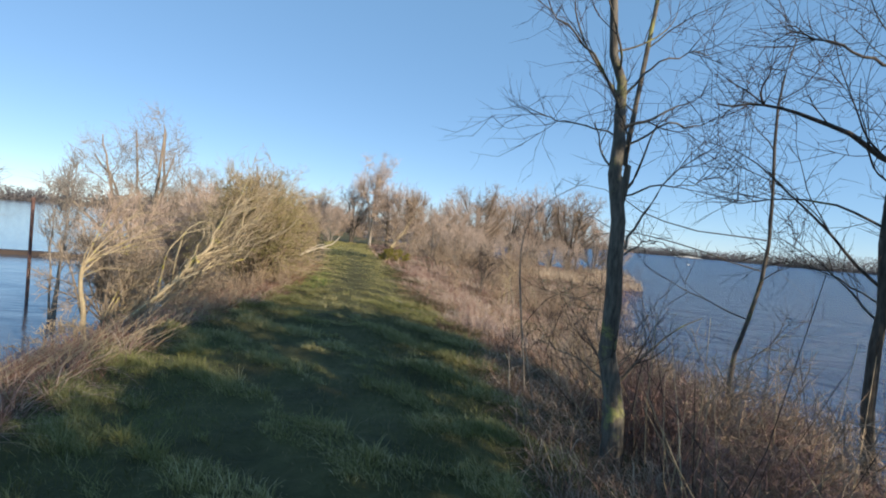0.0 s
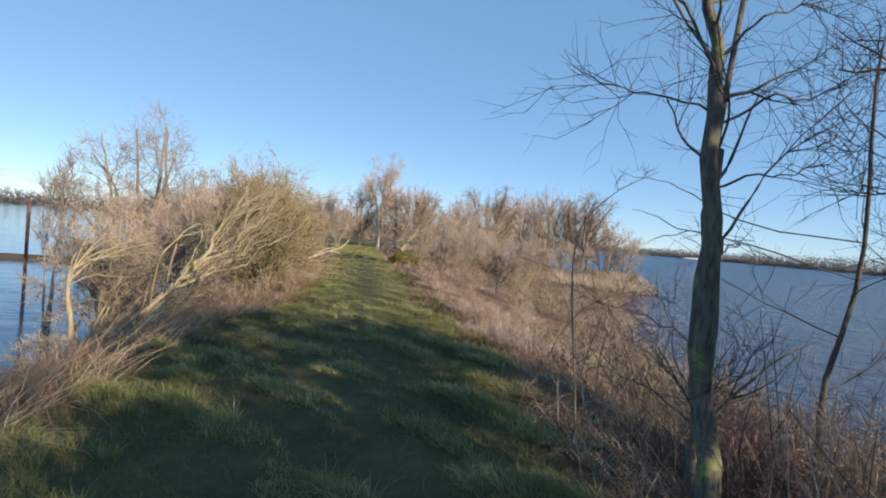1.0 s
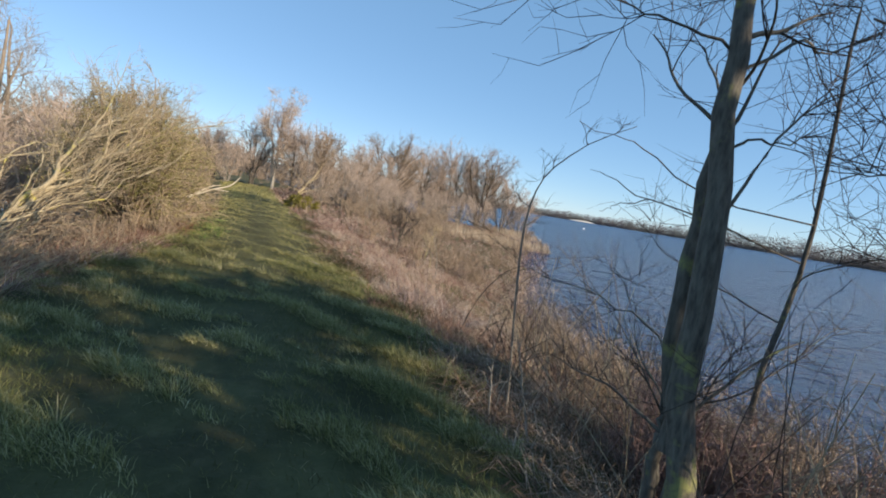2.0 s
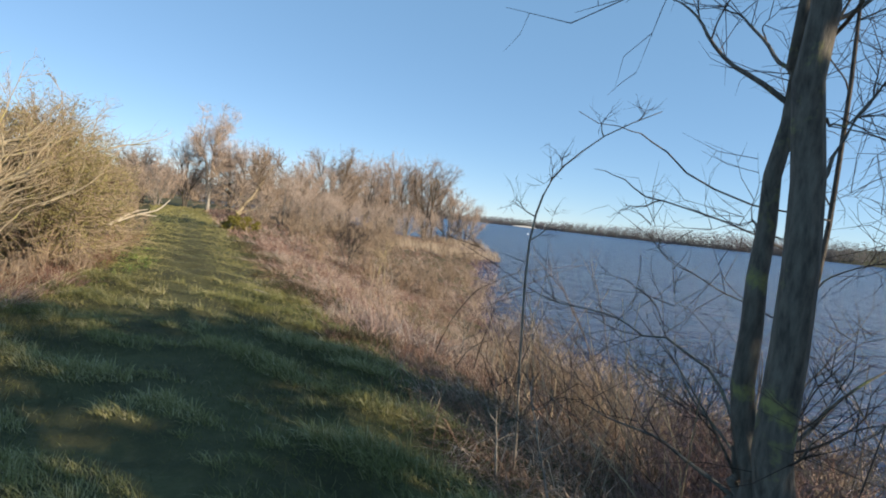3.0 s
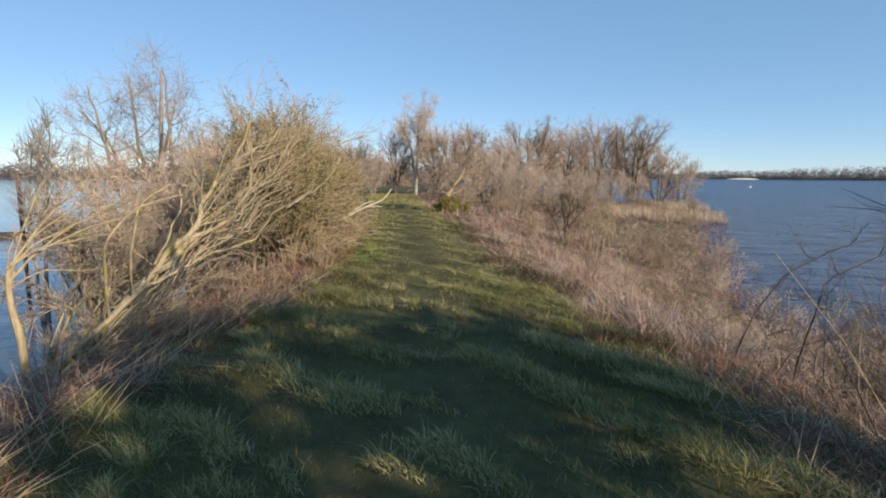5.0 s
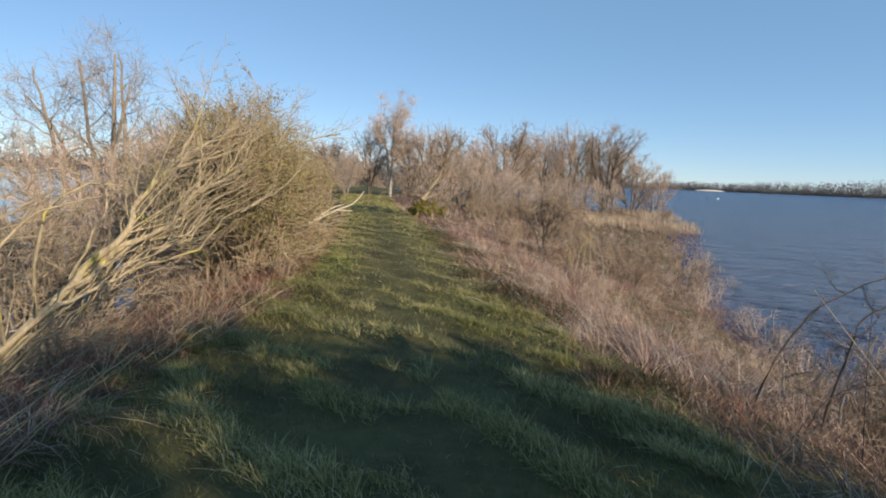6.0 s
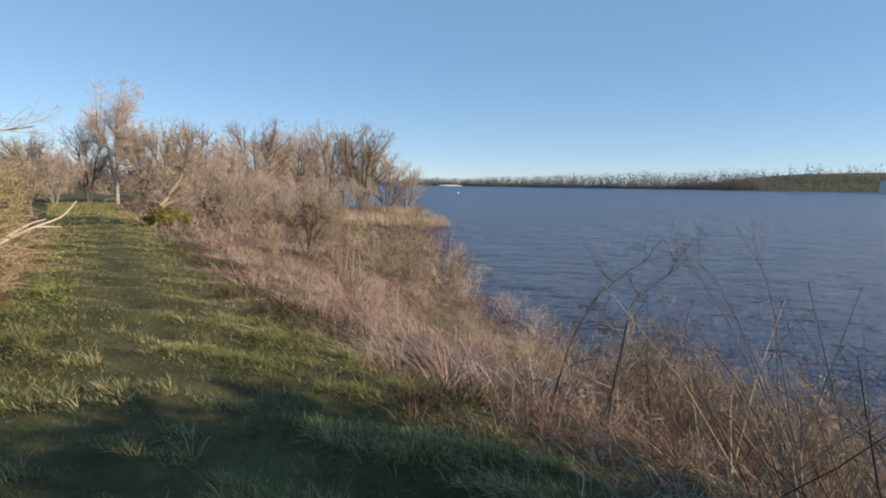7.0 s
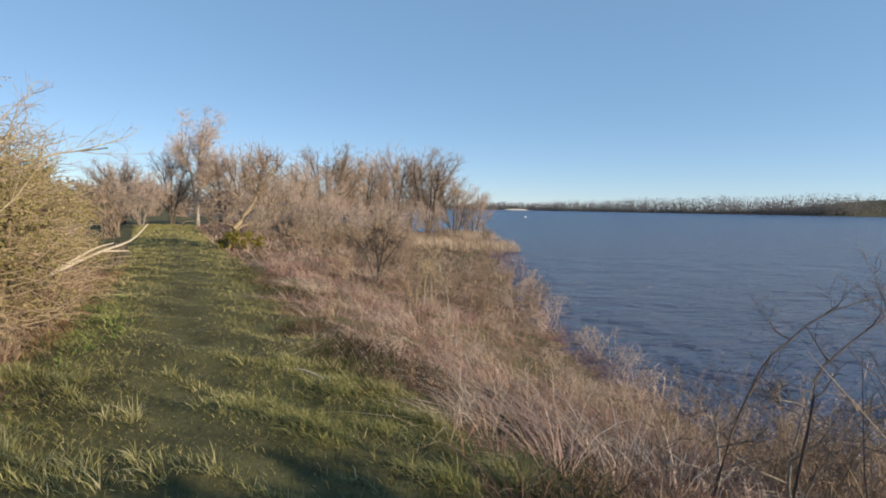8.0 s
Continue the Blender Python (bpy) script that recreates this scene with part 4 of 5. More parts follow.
for k, (pts, r) in enumerate(MAIN):
    n = 26 if k < 2 else 14
    p = spline(pts, n) + rngf.normal(0, 0.014 if k < 2 else 0.008, (n, 3))
    stems.append(p)
    child("stem", raw_mesh("stem", *tubes([p - F0], [r * np.linspace(1, 0.3, n) * rngf.uniform(0.86, 1.16, n)], 9), M_PALE, True), fallen)
for k, s in enumerate(stems[:9]):
    for i in range((12, 20, 6, 6, 3, 3, 3, 3, 3)[k]):
        c = rngf.randint(len(s) // 3, len(s) - 1)
        way = unit(s[c] - s[c - 1]) * 0.8 + rngf.normal(0, 0.28, 3) + np.array([0.12, 0.3, 0.22])
        p, pr = grow(rngf, s[c], way, rngf.uniform(0.5, 1.5), rngf.uniform(0.006, 0.012), 7, 0.07, 0.015)
        child("branch", raw_mesh("branch", *tubes([p - F0], [pr], 5), M_PALE, True), fallen)
        stems.append(p)
for i in range(22):
    a, b = rngf.randint(0, 7), rngf.randint(15, 25)
    s = stems[i % 2][a:b]
    off = rngf.normal(0, 0.07, 3) + np.array([0.07, 0.0, -0.07]) * rngf.uniform(0, 2.2)
    drift = np.linspace(0, 1, len(s))[:, None] * (rngf.normal(0, 0.13, 3) + np.array([0.05, 0.0, -0.12]))
    p = s + off + drift + rngf.normal(0, 0.008, s.shape)
    child("branch", raw_mesh("branch", *tubes([p - F0], [rngf.uniform(0.007, 0.015) * np.linspace(1, 0.25, len(p))], 5), M_PALE, True), fallen)
    stems.append(p)
for i in range(52):
    along = rngf.uniform(0, 1)
    root = np.array([-5.7 + 1.2 * along + rngf.normal(0, 0.22), 8.9 + 1.8 * along + rngf.normal(0, 0.3), -0.6 + 1.3 * along - abs(rngf.normal(0, 0.25))])
    p, pr = grow(rngf, root, np.array([0.55, 0.25, 0.42]) + rngf.normal(0, 0.32, 3), rngf.uniform(0.5, 1.3), rngf.uniform(0.004, 0.008), 7, 0.12, -0.06)
    child("branch", raw_mesh("branch", *tubes([p - F0], [pr], 4), M_STRAWTWIG, True), fallen)
    if i % 3 == 0:
        stems.append(p)
tp, trd = twig_cloud(rngf, stems, 7, 0.45, 0.0038, 0.5, 0.06, 0.25, 2)
child("crown", raw_mesh("crown", *tubes(tp - F0, trd, 3), M_STRAWTWIG, True), fallen)

# the broken limb that sticks out of the bush over the path
limb = tagged(new("broken_limb"), "bleached broken limb jutting from a bush", "branch")
L0 = np.array((-4.3, 14.6, 0.5))
limb.location = L0
for pts, r in (([(-3.95, 15.2, 0.7), (-3.88, 15.6, 0.76), (-3.75, 16.6, 0.88), (-3.6, 17.6, 0.98), (-3.52, 18.4, 1.22)], 0.03), ([(-3.95, 15.2, 0.7), (-3.7, 16.0, 0.95), (-3.6, 16.6, 1.0)], 0.022), ([(-3.75, 16.6, 0.88), (-3.5, 17.0, 0.85)], 0.02)):
    p = spline(pts, 12)
    child("wood", raw_mesh("wood", *tubes([p - L0], [r * np.linspace(1, 0.4, 12)], 8), M_LIMB, True), limb)

stick = tagged(new("fallen_stick"), "short bleached stick lying on the grass", "branch")
stick.location = (-0.92, 12.7, hz(-0.92, 12.7, 0.035))
child("wood", raw_mesh("wood", *tubes([np.array([(-0.13, 0.18, 0.01), (-0.04, 0.06, 0.022), (0.06, -0.07, 0.012), (0.13, -0.2, 0.0)])], [[0.012, 0.014, 0.012, 0.008]], 7), M_LIMB, True), stick)

# ---- left lake: pollard willow, saplings, a post and a low boom ----
bare_tree("willow", "many-stemmed bare willow at the water's edge", (-11.0, 20.0, -1.9), (-10.4, 20.0, 4.5), 0.12, 70, limbs=10, limb_len=1.8, twigs=6, twig_len=0.6, twig_r=0.0055, first=0.25, bark=M_WILLOW, twigmat=M_WILLOW, lift=0.12, via=[(-10.9, 20.0, 0.2), (-10.55, 20.0, 2.4)],
          extra=[[np.array(q) for q in line] for line in (
              ((-11.1, 20.0, -1.8), (-11.5, 20.2, 0.4), (-12.2, 20.3, 2.2), (-13.0, 20.2, 3.4)),
              ((-11.0, 20.1, -1.8), (-11.2, 20.4, 0.8), (-11.6, 20.5, 2.6), (-11.7, 20.4, 4.4)),
              ((-10.9, 20.1, -1.8), (-10.6, 19.6, 0.6), (-10.1, 19.4, 2.2), (-9.6, 19.3, 3.6)),
              ((-11.1, 19.9, -1.8), (-11.9, 19.6, 0.2), (-12.9, 19.4, 1.4), (-13.8, 19.3, 2.1)),
              ((-11.0, 20.2, -1.8), (-10.8, 20.8, 1.2), (-11.0, 21.2, 3.2), (-11.2, 21.4, 4.8)),
              ((-11.2, 20.0, -1.8), (-11.9, 20.0, 0.9), (-12.3, 20.0, 2.6), (-12.7, 20.0, 4.1)),
              ((-11.1, 20.1, -1.8), (-10.4, 20.2, -0.1), (-9.7, 20.2, 1.3), (-9.2, 20.3, 2.4)))], group="lakeside willows")
bare_tree("willow", "slim pale bare willow standing in the shallows", (-11.5, 16.4, -2.1), (-11.3, 16.8, 2.7), 0.05, 71, limbs=7, limb_len=0.9, twigs=5, twig_len=0.5, first=0.3, bark=M_GREY, twigmat=M_GREY, extra=[[np.array((-11.55, 16.4, -2.0)), np.array((-11.7, 16.5, 0.4)), np.array((-11.6, 16.6, 2.4))], [np.array((-11.4, 16.4, -2.0)), np.array((-11.2, 16.3, 0.2)), np.array((-11.1, 16.4, 1.9))]], twig_r=0.01, lift=0.5, group="lakeside willows")
bare_tree("willow", "slim dark bare willow leaning over the shallows", (-13.6, 14.6, -2.1), (-12.6, 15.2, 2.4), 0.06, 72, limbs=7, limb_len=1.2, twigs=4, twig_len=0.6, first=0.3, bark=M_GREY, twigmat=M_GREY, twig_r=0.01, group="lakeside willows")
post = tagged(new("mooring_post"), "rusty red mooring post in the water", "post")
post.location = (-14.4, 19.2, -2.6)
M_RUST = bark_mat("rust", (0.11, 0.06, 0.05), (0.2, 0.12, 0.1), None, 6.0)
child("shaft", raw_mesh("shaft", *tubes([[(0, 0, 0), (0, 0, 2), (0, 0, 4.15)]], [[0.055, 0.055, 0.055]], 12), M_RUST, True), post)
child("cap", raw_mesh("cap", *tubes([[(0, 0, 4.12), (0, 0, 4.2), (0, 0, 4.22)]], [[0.07, 0.07, 0.01]], 12), M_RUST, True), post)
bm = bmesh.new()
bmesh.ops.create_cube(bm, size=1, matrix=Matrix.LocRotScale((-26, 33.2, WATER + 0.06), Euler((0, 0, radians(20))), (34, 0.9, 0.34)))
bmesh.ops.bevel(bm, geom=bm.edges[:], offset=0.08, segments=2)
me = bpy.data.meshes.new("float_boom")
bm.to_mesh(me)
me.materials.append(M_TWIG)
thing("float_boom", me, "long dark floating boom across the water", "boom")

# ---- shrubs, saplings on the right bank ----
bare_tree("sapling", "thin arching bare sapling at the edge of the grass", (1.1, 6.7, hz(1.1, 6.7, -0.05)), (1.46, 6.08, 2.3), 0.01, 80, limbs=6, limb_len=0.22, twigs=2, twig_len=0.14, twig_r=0.0016, first=0.3, bark=M_GREY, via=[(0.99, 6.55, 0.55), (0.89, 6.42, 1.15), (0.86, 6.35, 1.57), (0.9, 6.3, 1.79), (0.99, 6.25, 1.96), (1.18, 6.17, 2.14)], group="saplings")
for i, (x, y, tx, ty, tz) in enumerate([(0.9, 6.5, 0.85, 6.6, 0.55), (1.15, 6.2, 0.95, 6.4, 0.7)]):
    bare_tree("sapling", "thin upright bare sapling on the bank", (x, y, hz(x, y, -0.05)), (tx, ty, tz), 0.01, 84 + i, limbs=4, limb_len=0.35, twigs=2, twig_len=0.2, twig_r=0.002, first=0.3, group="saplings", bark=M_GREY, sides=6)
for i, (x, y, tx, ty, tz) in enumerate([(1.8, 10.5, 2.0, 10.8, 0.1), (2.35, 10.3, 2.7, 10.5, 0.35), (2.5, 19.4, 2.2, 19.8, 0.6)]):
    bare_tree("shrub", "bare thorny shrub with thin dark branches", (x, y, hz(x, y, -0.05)), (tx, ty, tz), 0.017, 90 + i, limbs=5, limb_len=0.8, twigs=4, twig_len=0.25, twig_r=0.0025, first=0.15, group="bank shrubs", sides=6, bark=M_GREY, twigmat=M_TWIG,
              via=[(x + (tx - x) * 0.3 + 0.1 * (-1) ** i, y + (ty - y) * 0.35, hz(x, y) + (tz - hz(x, y)) * 0.4)])


def thorn_shrub(label, foot, tips, seed, r=0.013):
    """Long thin stems that spring from one foot and arch out to the given tips, with short side twigs."""
    g = np.random.RandomState(seed)
    f = np.array((foot[0], foot[1], hz(foot[0], foot[1], -0.08)))
    ob = tagged(new("shrub"), label, "shrub", "bank shrubs")
    ob.location = f
    lines = []
    for tip in tips:
        d = np.array(tip) - f
        root = np.array([g.normal(0, 0.06), g.normal(0, 0.06), 0.0])
        p = spline([root, d * np.array([0.28, 0.28, 0.42]) + g.normal(0, 0.04, 3), d * np.array([0.65, 0.65, 0.78]) + g.normal(0, 0.05, 3), d], 14) + g.normal(0, 0.007, (14, 3))
        child("stem", raw_mesh("stem", *tubes([p], [r * g.uniform(0.7, 1.1) * np.linspace(1, 0.22, 14)], 6), M_THORN, True), ob)
        lines.append(p)
        for k in range(3):
            c = g.randint(5, 12)
            q, qr = grow(g, p[c], unit(p[c] - p[c - 1]) + g.normal(0, 0.42, 3), g.uniform(0.3, 0.7), r * 0.32, 6, 0.12, 0.03)
            child("twig", raw_mesh("twig", *tubes([q], [qr], 4), M_THORN, True), ob)
            lines.append(q)
    tp, tr = twig_cloud(g, lines, 4, 0.2, 0.0017, 0.6, 0.06, 0.3, 1)
    tagged(child("crown", raw_mesh("crown", *tubes(tp, tr, 3), M_THORN), ob), kind="stuff")


thorn_shrub("bare thorny shrub arching out over the lake bank", (2.7, 7.3), [(1.35, 8.0, 0.6), (1.25, 7.6, 0.35), (1.7, 8.3, 0.65), (1.6, 7.5, 0.8), (2.1, 8.3, 0.7), (2.0, 7.0, 0.55)], 141, 0.009)
thorn_shrub("bare thorny shrub leaning over the reeds by the water", (3.9, 9.5), [(2.6, 10.1, 1.2), (2.6, 10.2, 0.7), (2.2, 9.8, 0.5), (3.0, 10.6, 1.15), (3.2, 9.9, 1.3), (2.8, 9.3, 0.35)], 142, 0.011)
thorn_shrub("low thorny shrub with dark bare stems", (2.5, 8.6), [(1.75, 9.1, 0.3), (2.2, 9.5, 0.4), (2.9, 9.2, 0.35)], 143, 0.011)
for label, pts, r in (("dark arching bare shoot among the reeds", [(1.3, 10.05, -0.55), (1.44, 10.1, -0.14), (1.62, 10.15, 0.23), (1.79, 10.2, 0.46), (1.94, 10.25, 0.62), (2.21, 10.3, 0.75), (2.56, 10.35, 0.9), (3.22, 10.4, 1.02), (3.9, 10.5, 1.1)], 0.011),
                      ("dark arching bare shoot forking over the reeds", [(1.88, 9.95, -0.6), (1.98, 10.0, -0.16), (2.13, 10.05, 0.29), (2.23, 10.1, 0.57), (2.53, 10.15, 0.71), (2.94, 10.2, 0.9), (3.5, 10.3, 1.08)], 0.012),
                      ("low dark bare shoot trailing over the reeds", [(1.5, 9.6, -0.35), (1.75, 9.75, -0.08), (2.05, 9.9, 0.02), (2.5, 10.0, 0.06), (2.9, 10.1, 0.05)], 0.008)):
    bare_tree("sapling", label, pts[0], pts[-1], r, int(r * 6000), limbs=4, limb_len=0.4, twigs=2, twig_len=0.2, twig_r=0.0016, first=0.35, via=pts[1:-1], group="saplings", sides=6, bark=M_TWIG)


def thicket(name, seed, spots, label, twigmat, group, size, twig=0.005, leaves=0, per=7):
    """Low bare bushes of fine twigs; three are built, the others are copies turned and sized."""
    g = np.random.RandomState(seed)
    first = [bush(name, label, (0, 0, 0), size, seed + 1 + j, M_SHADE_LEAF, twigmat, 6 if leaves else 22, leaves, 0.12, group=group, per=per, twig_r=twig, whole=False, leaf_low=0.75, low=0.86 if leaves else 0.3, el_low=0.85 if leaves else 0.0) for j in range(3)]
    for i, (x, y, k) in enumerate(spots):
        m = Matrix.LocRotScale((x, y, hz(x, y, -0.05)), Euler((0, 0, g.uniform(0, 6.28))), (k * g.uniform(0.85, 1.2), k * g.uniform(0.85, 1.2), k))
        if i < 3:
            first[i].matrix_basis = m
        else:
            c = copy_thing(first[i % 3], m)
            c.matrix_basis = m


gt = np.random.RandomState(7)
spots = []
for y in np.arange(2.2, 34.0, 1.12):
    re, rs = np.interp(y, ROW_Y, RIGHT_EDGE), np.interp(y, SHORE_Y, RIGHT_SHORE)
    for u in (0.22, 0.45, 0.6, 0.75, 0.95) if y < 14 else (0.22, 0.45, 0.75, 0.95):
        uu = u + gt.uniform(-0.13, 0.1)
        spots.append((re + (rs - re) * uu, y + gt.uniform(-0.3, 0.3), gt.uniform(0.55, 1.0) * (0.4 + 0.6 * uu)))
thicket("thicket", 300, spots, "low tangled thicket of reddish bare twigs", M_MAUVE, "bank thickets", (0.75, 0.75, 1.0), 0.0034, per=6)
spots = []
for i in range(44):
    y = gt.uniform(33, 74)
    re, rs = np.interp(y, ROW_Y, RIGHT_EDGE), np.interp(y, SHORE_Y, RIGHT_SHORE)
    u = gt.uniform(0.12, 1.0) if y > 52 else gt.uniform(0.08, 0.6)
    spots.append((re + (rs - re) * u, y, gt.uniform(0.35, 0.7) * (1.0 if y < 54 else 0.75)))
for i in range(18):
    spots.append((gt.uniform(-26, 16), gt.uniform(78, 96), gt.uniform(1.0, 1.6)))
for i in range(10):
    y = gt.uniform(30, 60)
    spots.append((np.interp(y, ROW_Y, LEFT_EDGE) - gt.uniform(0.6, 5.0), y, gt.uniform(0.6, 1.0)))
for i in range(36):
    y = gt.uniform(22, 52)
    re, rs = np.interp(y, ROW_Y, RIGHT_EDGE), np.interp(y, SHORE_Y, RIGHT_SHORE)
    spots.append((re + (rs - re) * gt.uniform(0.25, 0.98), y, gt.uniform(0.22, 0.45)))
near = [(gt.uniform(2.4, 5.2), gt.uniform(3.2, 8.6), gt.uniform(0.7, 1.15)) for _ in range(40)] + [(gt.uniform(2.4, 6.2), gt.uniform(7.6, 13.0), gt.uniform(0.5, 0.9)) for _ in range(34)] + [(gt.uniform(2.5, 4.6), gt.uniform(8.4, 11.6), gt.uniform(0.75, 1.05)) for _ in range(14)] + [(gt.uniform(2.1, 3.4), gt.uniform(2.7, 4.6), gt.uniform(0.45, 0.75)) for _ in range(14)]
thicket("bramble_bush", 330, near, "thin brown bare saplings and brambles on the bank", M_BROWN, "bank brambles", (0.8, 0.8, 1.4), 0.0024, per=8)
near = [(gt.uniform(2.0, 3.5), gt.uniform(3.7, 6.6), gt.uniform(0.55, 0.95)) for _ in range(46)]
thicket("bramble_bush", 350, near, "reddish bare bramble canes on the bank", M_CANE, "bank brambles", (0.7, 0.7, 1.25), 0.003, per=7)
skirt = []
for y in np.arange(10.6, 24.0, 0.55):
    skirt.append((np.interp(y, ROW_Y, LEFT_EDGE) - gt.uniform(0.15, 1.5), y, gt.uniform(0.5, 0.95)))
thicket("bramble_bush", 340, skirt, "low grey-brown bare brambles at the foot of the bush", M_BROWN, "brambles under the bush", (0.8, 0.8, 0.95), 0.0035)
# Tall row kept out of view, placed only to shade the crown.
shade_row = [(6.8 + gt.uniform(-0.5, 0.6), y + gt.uniform(-0.3, 0.3), gt.uniform(0.98, 1.16) * (1 - 0.12 * sstep(1.6, 3.2, y) + 0.05 * sstep(0.6, -0.8, y) - 0.08 * sstep(-1.3, -2.7, y))) for y in np.arange(-4.6, 3.9, 0.34)]
thicket("shade_scrub", 320, shade_row, "unseen willow placed to shade the path, leafy on top, bare below", M_BROWN, "bank scrub", (1.3, 1.3, 7.2), 0.009, 1750)
# More unseen scrub behind the start, shading the near grass and left bank.
near_shade_row = [(3.1, -2.4, 1.0), (3.4, -4.2, 1.1), (4.9, -2.6, 1.2), (3.9, -3.0, 1.0), (6.0, -1.2, 1.1), (2.7, -5.2, 1.1), (4.6, -5.0, 1.2), (3.0, -3.5, 1.0), (3.2, -6.6, 1.1)]
thicket("shade_scrub", 325, near_shade_row, "unseen leafy scrub behind the start, placed to cast shade", M_BROWN, "bank scrub", (1.7, 1.7, 5.2), 0.009, 900)
thicket("bay_scrub", 310, spots, "bare brown willow scrub along the bay", M_BROWN, "bay scrub", (2.3, 2.3, 3.4), 0.013, per=9)
bare_tree("shrub", "small dark bare shrub among the reeds", (1.6, 24.0, hz(1.6, 24.0, -0.1)), (1.85, 24.1, 0.75), 0.036, 97, limbs=5, limb_len=0.8, twigs=5, twig_len=0.35, twig_r=0.005, first=0.2, group="bank shrubs",
          extra=[[np.array((1.6, 24.0, hz(1.6, 24.0, -0.1))), np.array((1.3, 24.0, 0.0)), np.array((0.95, 24.0, 0.55))], [np.array((1.62, 24.0, hz(1.6, 24.0, -0.1))), np.array((1.6, 24.1, 0.2)), np.array((1.45, 24.1, 0.8))], [np.array((1.6, 24.0, hz(1.6, 24.0, -0.1))), np.array((1.85, 24.0, -0.1)), np.array((2.2, 24.0, 0.4))]])
bare_tree("shrub", "pale leaning bare shrub among the reeds", (2.55, 21.0, hz(2.55, 21.0, -0.1)), (2.5, 21.1, 0.55), 0.022, 98, limbs=4, limb_len=0.5, twigs=3, twig_len=0.3, twig_r=0.004, first=0.3, bark=M_PALE, extra=[[np.array((2.3, 21.0, hz(2.3, 21.0, -0.1))), np.array((2.4, 21.0, 0.0)), np.array((2.65, 21.0, 0.45))], [np.array((2.1, 21.0, hz(2.1, 21.0, -0.1))), np.array((2.25, 21.0, -0.2)), np.array((2.5, 21.0, 0.2))]], twigmat=M_STRAWTWIG, group="bank shrubs")
bare_tree("leaning_tree", "pale stump of a leaning bare tree beside the path", (-3.2, 28.4, hz(-3.2, 28.4, -0.1)), (-1.5, 29.0, 3.0), 0.1, 99, limbs=10, limb_len=1.8, twigs=9, twig_len=0.8, twig_r=0.012, first=0.25, bark=M_PALE, twigmat=M_BROWN, via=[(-2.75, 28.5, 0.8), (-2.2, 28.7, 1.7)])

# ---- the wood along the bay ----
WOOD = [(-7.15, 51, 7.7, 1), (-9.1, 52, 5.1, 0), (-5.6, 50.5, 5.0, 0), (-3.9, 50, 5.2, 0), (-2.8, 53, 4.4, 2), (0.1, 60, 5.2, 0), (3.4, 66, 7.4, 2), (5.9, 71, 6.0, 0), (8.0, 72, 7.0, 0), (12.0, 74, 7.8, 0), (16.5, 74, 8.4, 2), (19.5, 73, 5.0, 3), (21.6, 72, 3.2, 3),
        (-10.6, 49, 3.6, 3), (-13.0, 55, 4.6, 0), (-15.5, 60, 4.8, 2), (1.8, 63, 5.0, 3), (14.3, 76, 6.2, 0), (18.0, 77, 6.2, 0), (0.8, 40, 2.3, 3), (-1.2, 43, 3.3, 3), (3.0, 45, 2.0, 3), (-2.6, 39, 2.4, 3), (2.2, 51, 2.3, 3), (6.2, 56, 2.1, 3), (9.0, 60, 2.2, 3), (12.0, 64, 2.1, 3), (15.0, 68, 2.0, 3), (-0.6, 48, 3.4, 2), (10.2, 73, 6.4, 0), (4.8, 69, 5.6, 0)]


def dome_tree(label, h, w, seed, bark, twigmat, stems=4, boughs=30, fork=0.22, per=15, group="trees of the wood"):
    """A bare tree seen from afar: a few steep stems, boughs that reach a domed outline, and a haze of twigs."""
    g = np.random.RandomState(seed)
    ob = tagged(new("wood_tree"), label, "tree", group)
    mains = []
    for i in range(stems):
        az = 6.28 * i / stems + g.uniform(-0.5, 0.5)
        out = np.array([math.cos(az), math.sin(az), 0]) * w * (0.26 if i else 0.03)
        p = spline([(g.normal(0, 0.08), g.normal(0, 0.08), 0), out * 0.3 + np.array([0, 0, h * fork]), out * 0.8 + np.array([0, 0, h * 0.6]), out * 1.1 + np.array([0, 0, h * g.uniform(0.6, 0.8)])], 14) + g.normal(0, 0.03, (14, 3))
        mains.append(p)
        child("trunk", raw_mesh("trunk", *tubes([p], [h * 0.017 * np.linspace(1, 0.05, 14)], 6), bark, True), ob)
    lines, radii = [], []
    for i in range(boughs):
        el, az = math.asin(g.uniform(-0.35, 0.98)), g.uniform(0, 6.28)
        tip = np.array([math.cos(az) * math.cos(el) * w / 2, math.sin(az) * math.cos(el) * w / 2, h * (0.62 + 0.36 * math.sin(el))]) * g.uniform(0.86, 1.04)
        m = mains[int(np.argmin([np.linalg.norm((q[9] - tip)[:2]) for q in mains]))]
        root = m[int(np.clip(13 * (tip[2] / h - 0.16), 2, 11))]
        p = spline([root, root * 0.45 + tip * 0.55 + np.array([0, 0, -0.03 * h]) + g.normal(0, 0.12, 3), tip], 7)
        lines.append(p)
        radii.append(h * 0.0062 * np.linspace(1, 0.12, 7))
    tagged(child("branchwork", raw_mesh("branchwork", *tubes(lines, radii, 3), bark, True), ob), kind="stuff")
    tp, tr = twig_cloud(g, lines + [q[7:] for q in mains], per, h * 0.1, 0.0086, 1.3, 0.1, 0.1, 2)
    tagged(child("crown", raw_mesh("crown", *ribbons(g, tp, tr), twigmat), ob), kind="stuff")
    return ob


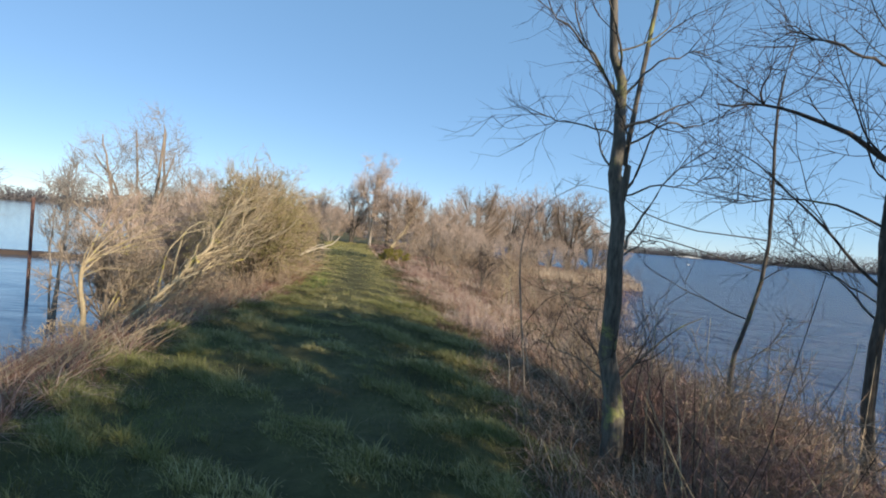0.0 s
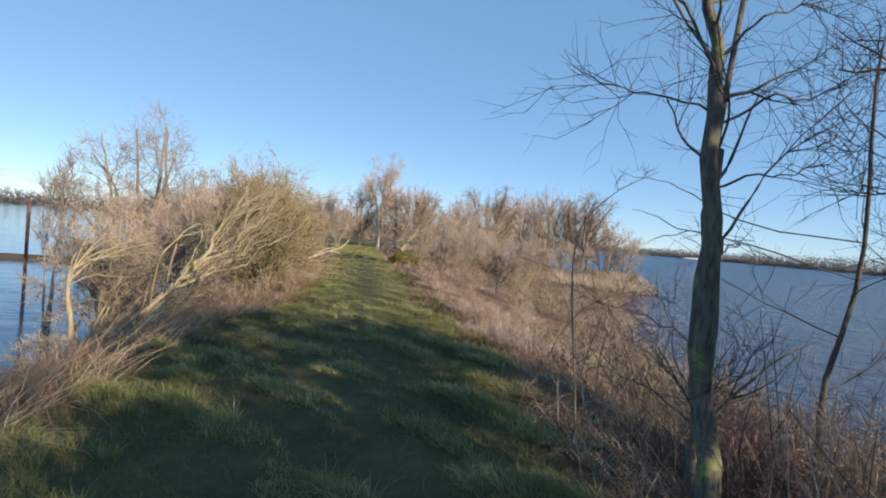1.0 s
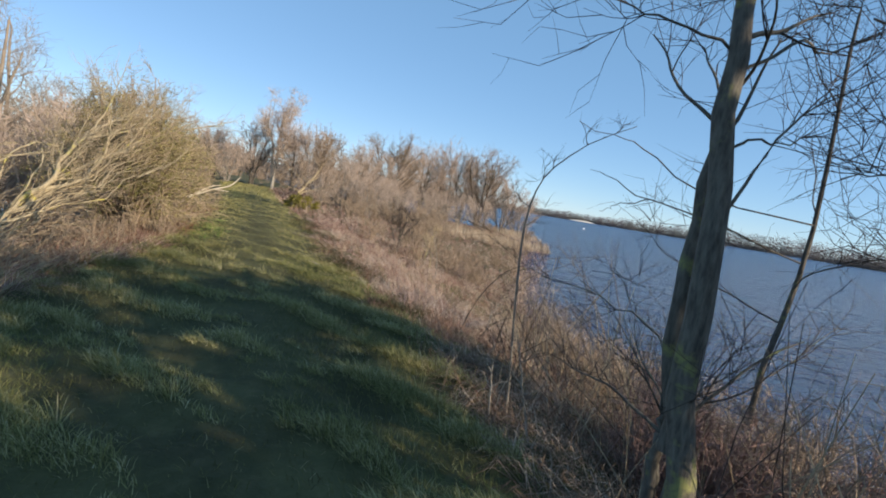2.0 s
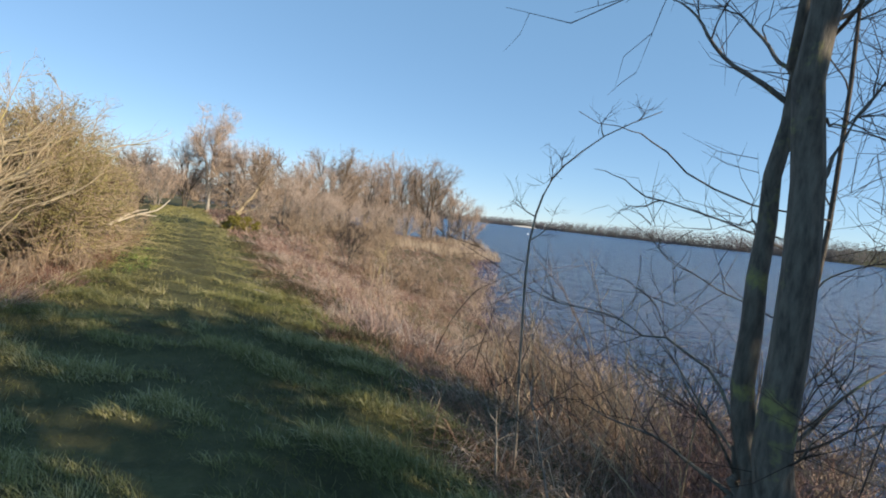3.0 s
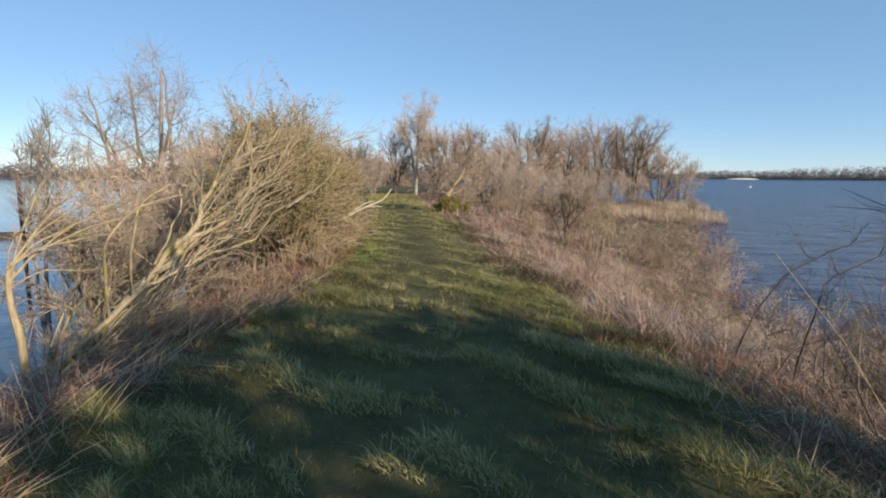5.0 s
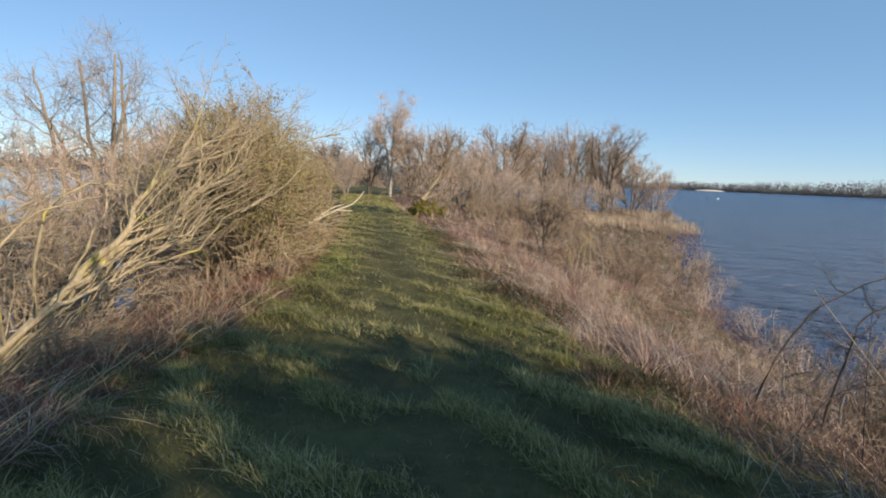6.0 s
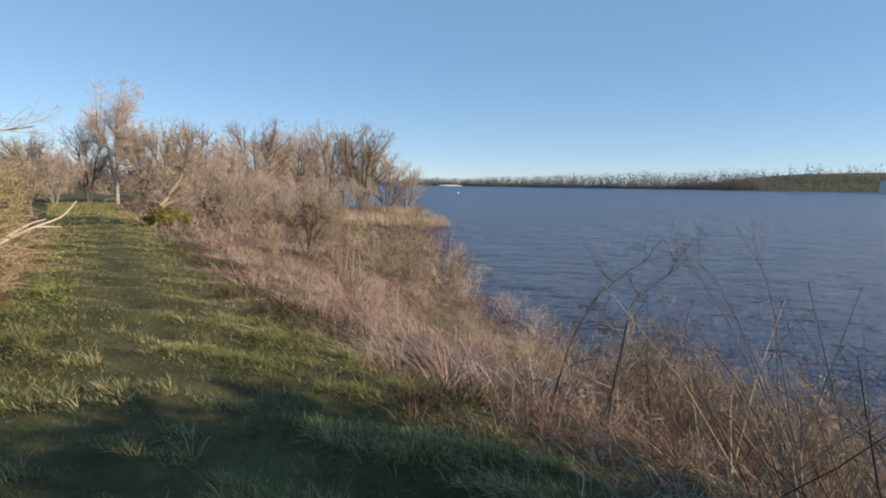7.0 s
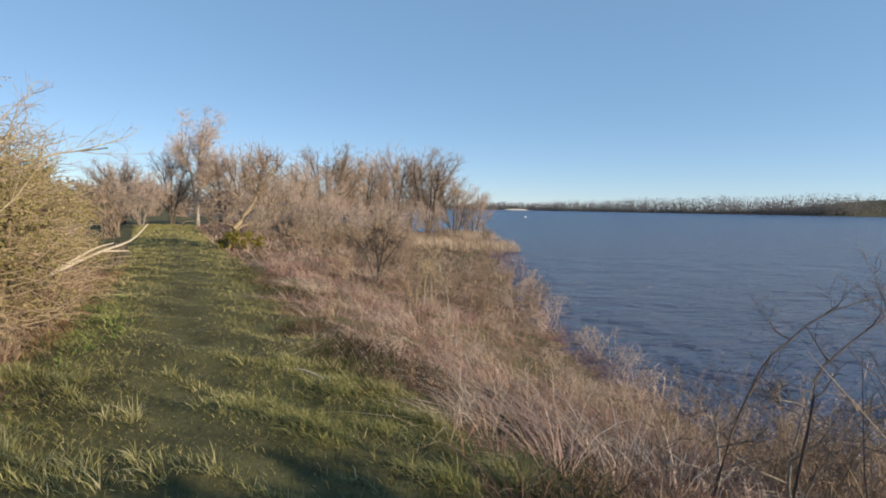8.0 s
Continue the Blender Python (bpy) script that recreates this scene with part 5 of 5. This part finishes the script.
kinds = [dome_tree("tall bare grey-brown tree in the wood", 8.8, 5.6, 110, M_BARK, M_MAUVE, 3, 40, 0.22, 23), dome_tree("tall slender bare birch with a pale trunk", 8.8, 4.6, 111, M_BIRCH, M_MAUVE, 2, 50, 0.4, 21),
         dome_tree("rounded bare tree with fine brown twigs", 8.8, 7.2, 112, M_BARK, M_BROWN, 4, 46, 0.2, 23), dome_tree("bushy bare tree with a mauve haze of twigs", 8.8, 8.6, 113, M_GREY, M_MAUVE, 5, 50, 0.1, 23)]
used = set()
for i, (x, y, h, k) in enumerate(WOOD):
    sc = (h - hz(x, y)) / 7.6
    m = Matrix.LocRotScale((x, y, hz(x, y, -0.1)), Euler((0, 0, i * 1.9)), (sc, sc, sc))
    if k not in used:
        used.add(k)
        kinds[k].matrix_basis = m
    else:
        copy_thing(kinds[k], m).scale = (sc, sc, sc)

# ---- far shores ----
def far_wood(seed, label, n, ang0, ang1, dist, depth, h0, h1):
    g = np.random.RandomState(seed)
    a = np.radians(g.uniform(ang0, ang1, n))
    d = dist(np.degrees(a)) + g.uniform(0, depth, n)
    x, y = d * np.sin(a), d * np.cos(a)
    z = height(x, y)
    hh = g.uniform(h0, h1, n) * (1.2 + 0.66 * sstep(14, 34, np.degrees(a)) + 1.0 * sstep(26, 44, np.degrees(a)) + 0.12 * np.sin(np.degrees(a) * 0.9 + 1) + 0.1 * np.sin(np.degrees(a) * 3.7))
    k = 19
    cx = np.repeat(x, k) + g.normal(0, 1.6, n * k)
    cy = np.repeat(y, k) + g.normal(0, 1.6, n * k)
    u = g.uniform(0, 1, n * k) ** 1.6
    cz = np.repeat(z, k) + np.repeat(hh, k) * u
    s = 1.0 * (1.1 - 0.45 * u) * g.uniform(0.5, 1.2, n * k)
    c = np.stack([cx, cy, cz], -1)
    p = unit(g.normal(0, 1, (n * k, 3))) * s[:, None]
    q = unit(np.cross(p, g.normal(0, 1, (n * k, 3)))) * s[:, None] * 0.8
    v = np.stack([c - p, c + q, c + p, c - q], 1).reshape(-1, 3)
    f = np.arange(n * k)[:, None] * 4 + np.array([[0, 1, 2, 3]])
    return thing("far_woods", raw_mesh("far_woods", v, f, M_FAR_HAZED), label, "woods", kind="stuff")


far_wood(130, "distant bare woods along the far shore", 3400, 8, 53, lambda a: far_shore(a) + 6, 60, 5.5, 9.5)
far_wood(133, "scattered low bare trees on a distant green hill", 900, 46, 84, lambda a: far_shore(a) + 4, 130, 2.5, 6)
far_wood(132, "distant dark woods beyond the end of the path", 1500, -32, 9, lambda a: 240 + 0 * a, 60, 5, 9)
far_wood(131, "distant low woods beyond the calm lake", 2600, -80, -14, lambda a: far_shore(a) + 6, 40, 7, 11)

# ---- small things on and beyond the water ----
bm = bmesh.new()
bmesh.ops.create_uvsphere(bm, u_segments=12, v_segments=8, radius=1.0)
me = bpy.data.meshes.new("sand_bank")
bm.to_mesh(me)
M_SAND, nts, bs = mat("pale_sand", 0.9)
nts.links.new(ramp(nts, noise_tex(nts, 0.6, 4), [(0.3, (0.55, 0.5, 0.42)), (0.7, (0.75, 0.71, 0.64))]), bs.inputs["Base Color"])
me.materials.append(M_SAND)
ob = thing("sand_bank", me, "pale sandy beach on the far shore", "beach")
ob.matrix_basis = Matrix.LocRotScale((381, 868, WATER), Euler((0, 0, radians(-20))), (22, 8, 2.2))
buoy = tagged(new("buoy"), "small white mooring buoy on the lake", "buoy")
buoy.location = (88, 200, WATER)
M_WHITE, ntw, bw = mat("white_plastic", 0.4)
ntw.links.new(ramp(ntw, noise_tex(ntw, 8.0, 3), [(0.3, (0.7, 0.7, 0.68)), (0.7, (0.82, 0.82, 0.8))]), bw.inputs["Base Color"])
child("float", raw_mesh("float", *tubes([[(0, 0, -0.2), (0, 0, 0.05), (0, 0, 0.35), (0, 0, 0.5)]], [[0.3, 0.42, 0.3, 0.05]], 12), M_WHITE, True), buoy)
house = tagged(new("apartment_block"), "pale flat-roofed block on the far hill", "building")
house.location = (560, 300, hz(560, 300))
for nm, sz, at in (("wall", (16, 12, 12), (0, 0, 6)), ("roof", (16.8, 12.8, 0.6), (0, 0, 12.3))):
    bm = bmesh.new()
    bmesh.ops.create_cube(bm, size=1, matrix=Matrix.LocRotScale(at, None, sz))
    me = bpy.data.meshes.new(nm)
    bm.to_mesh(me)
    me.materials.append(M_SAND)
    child(nm, me, house)
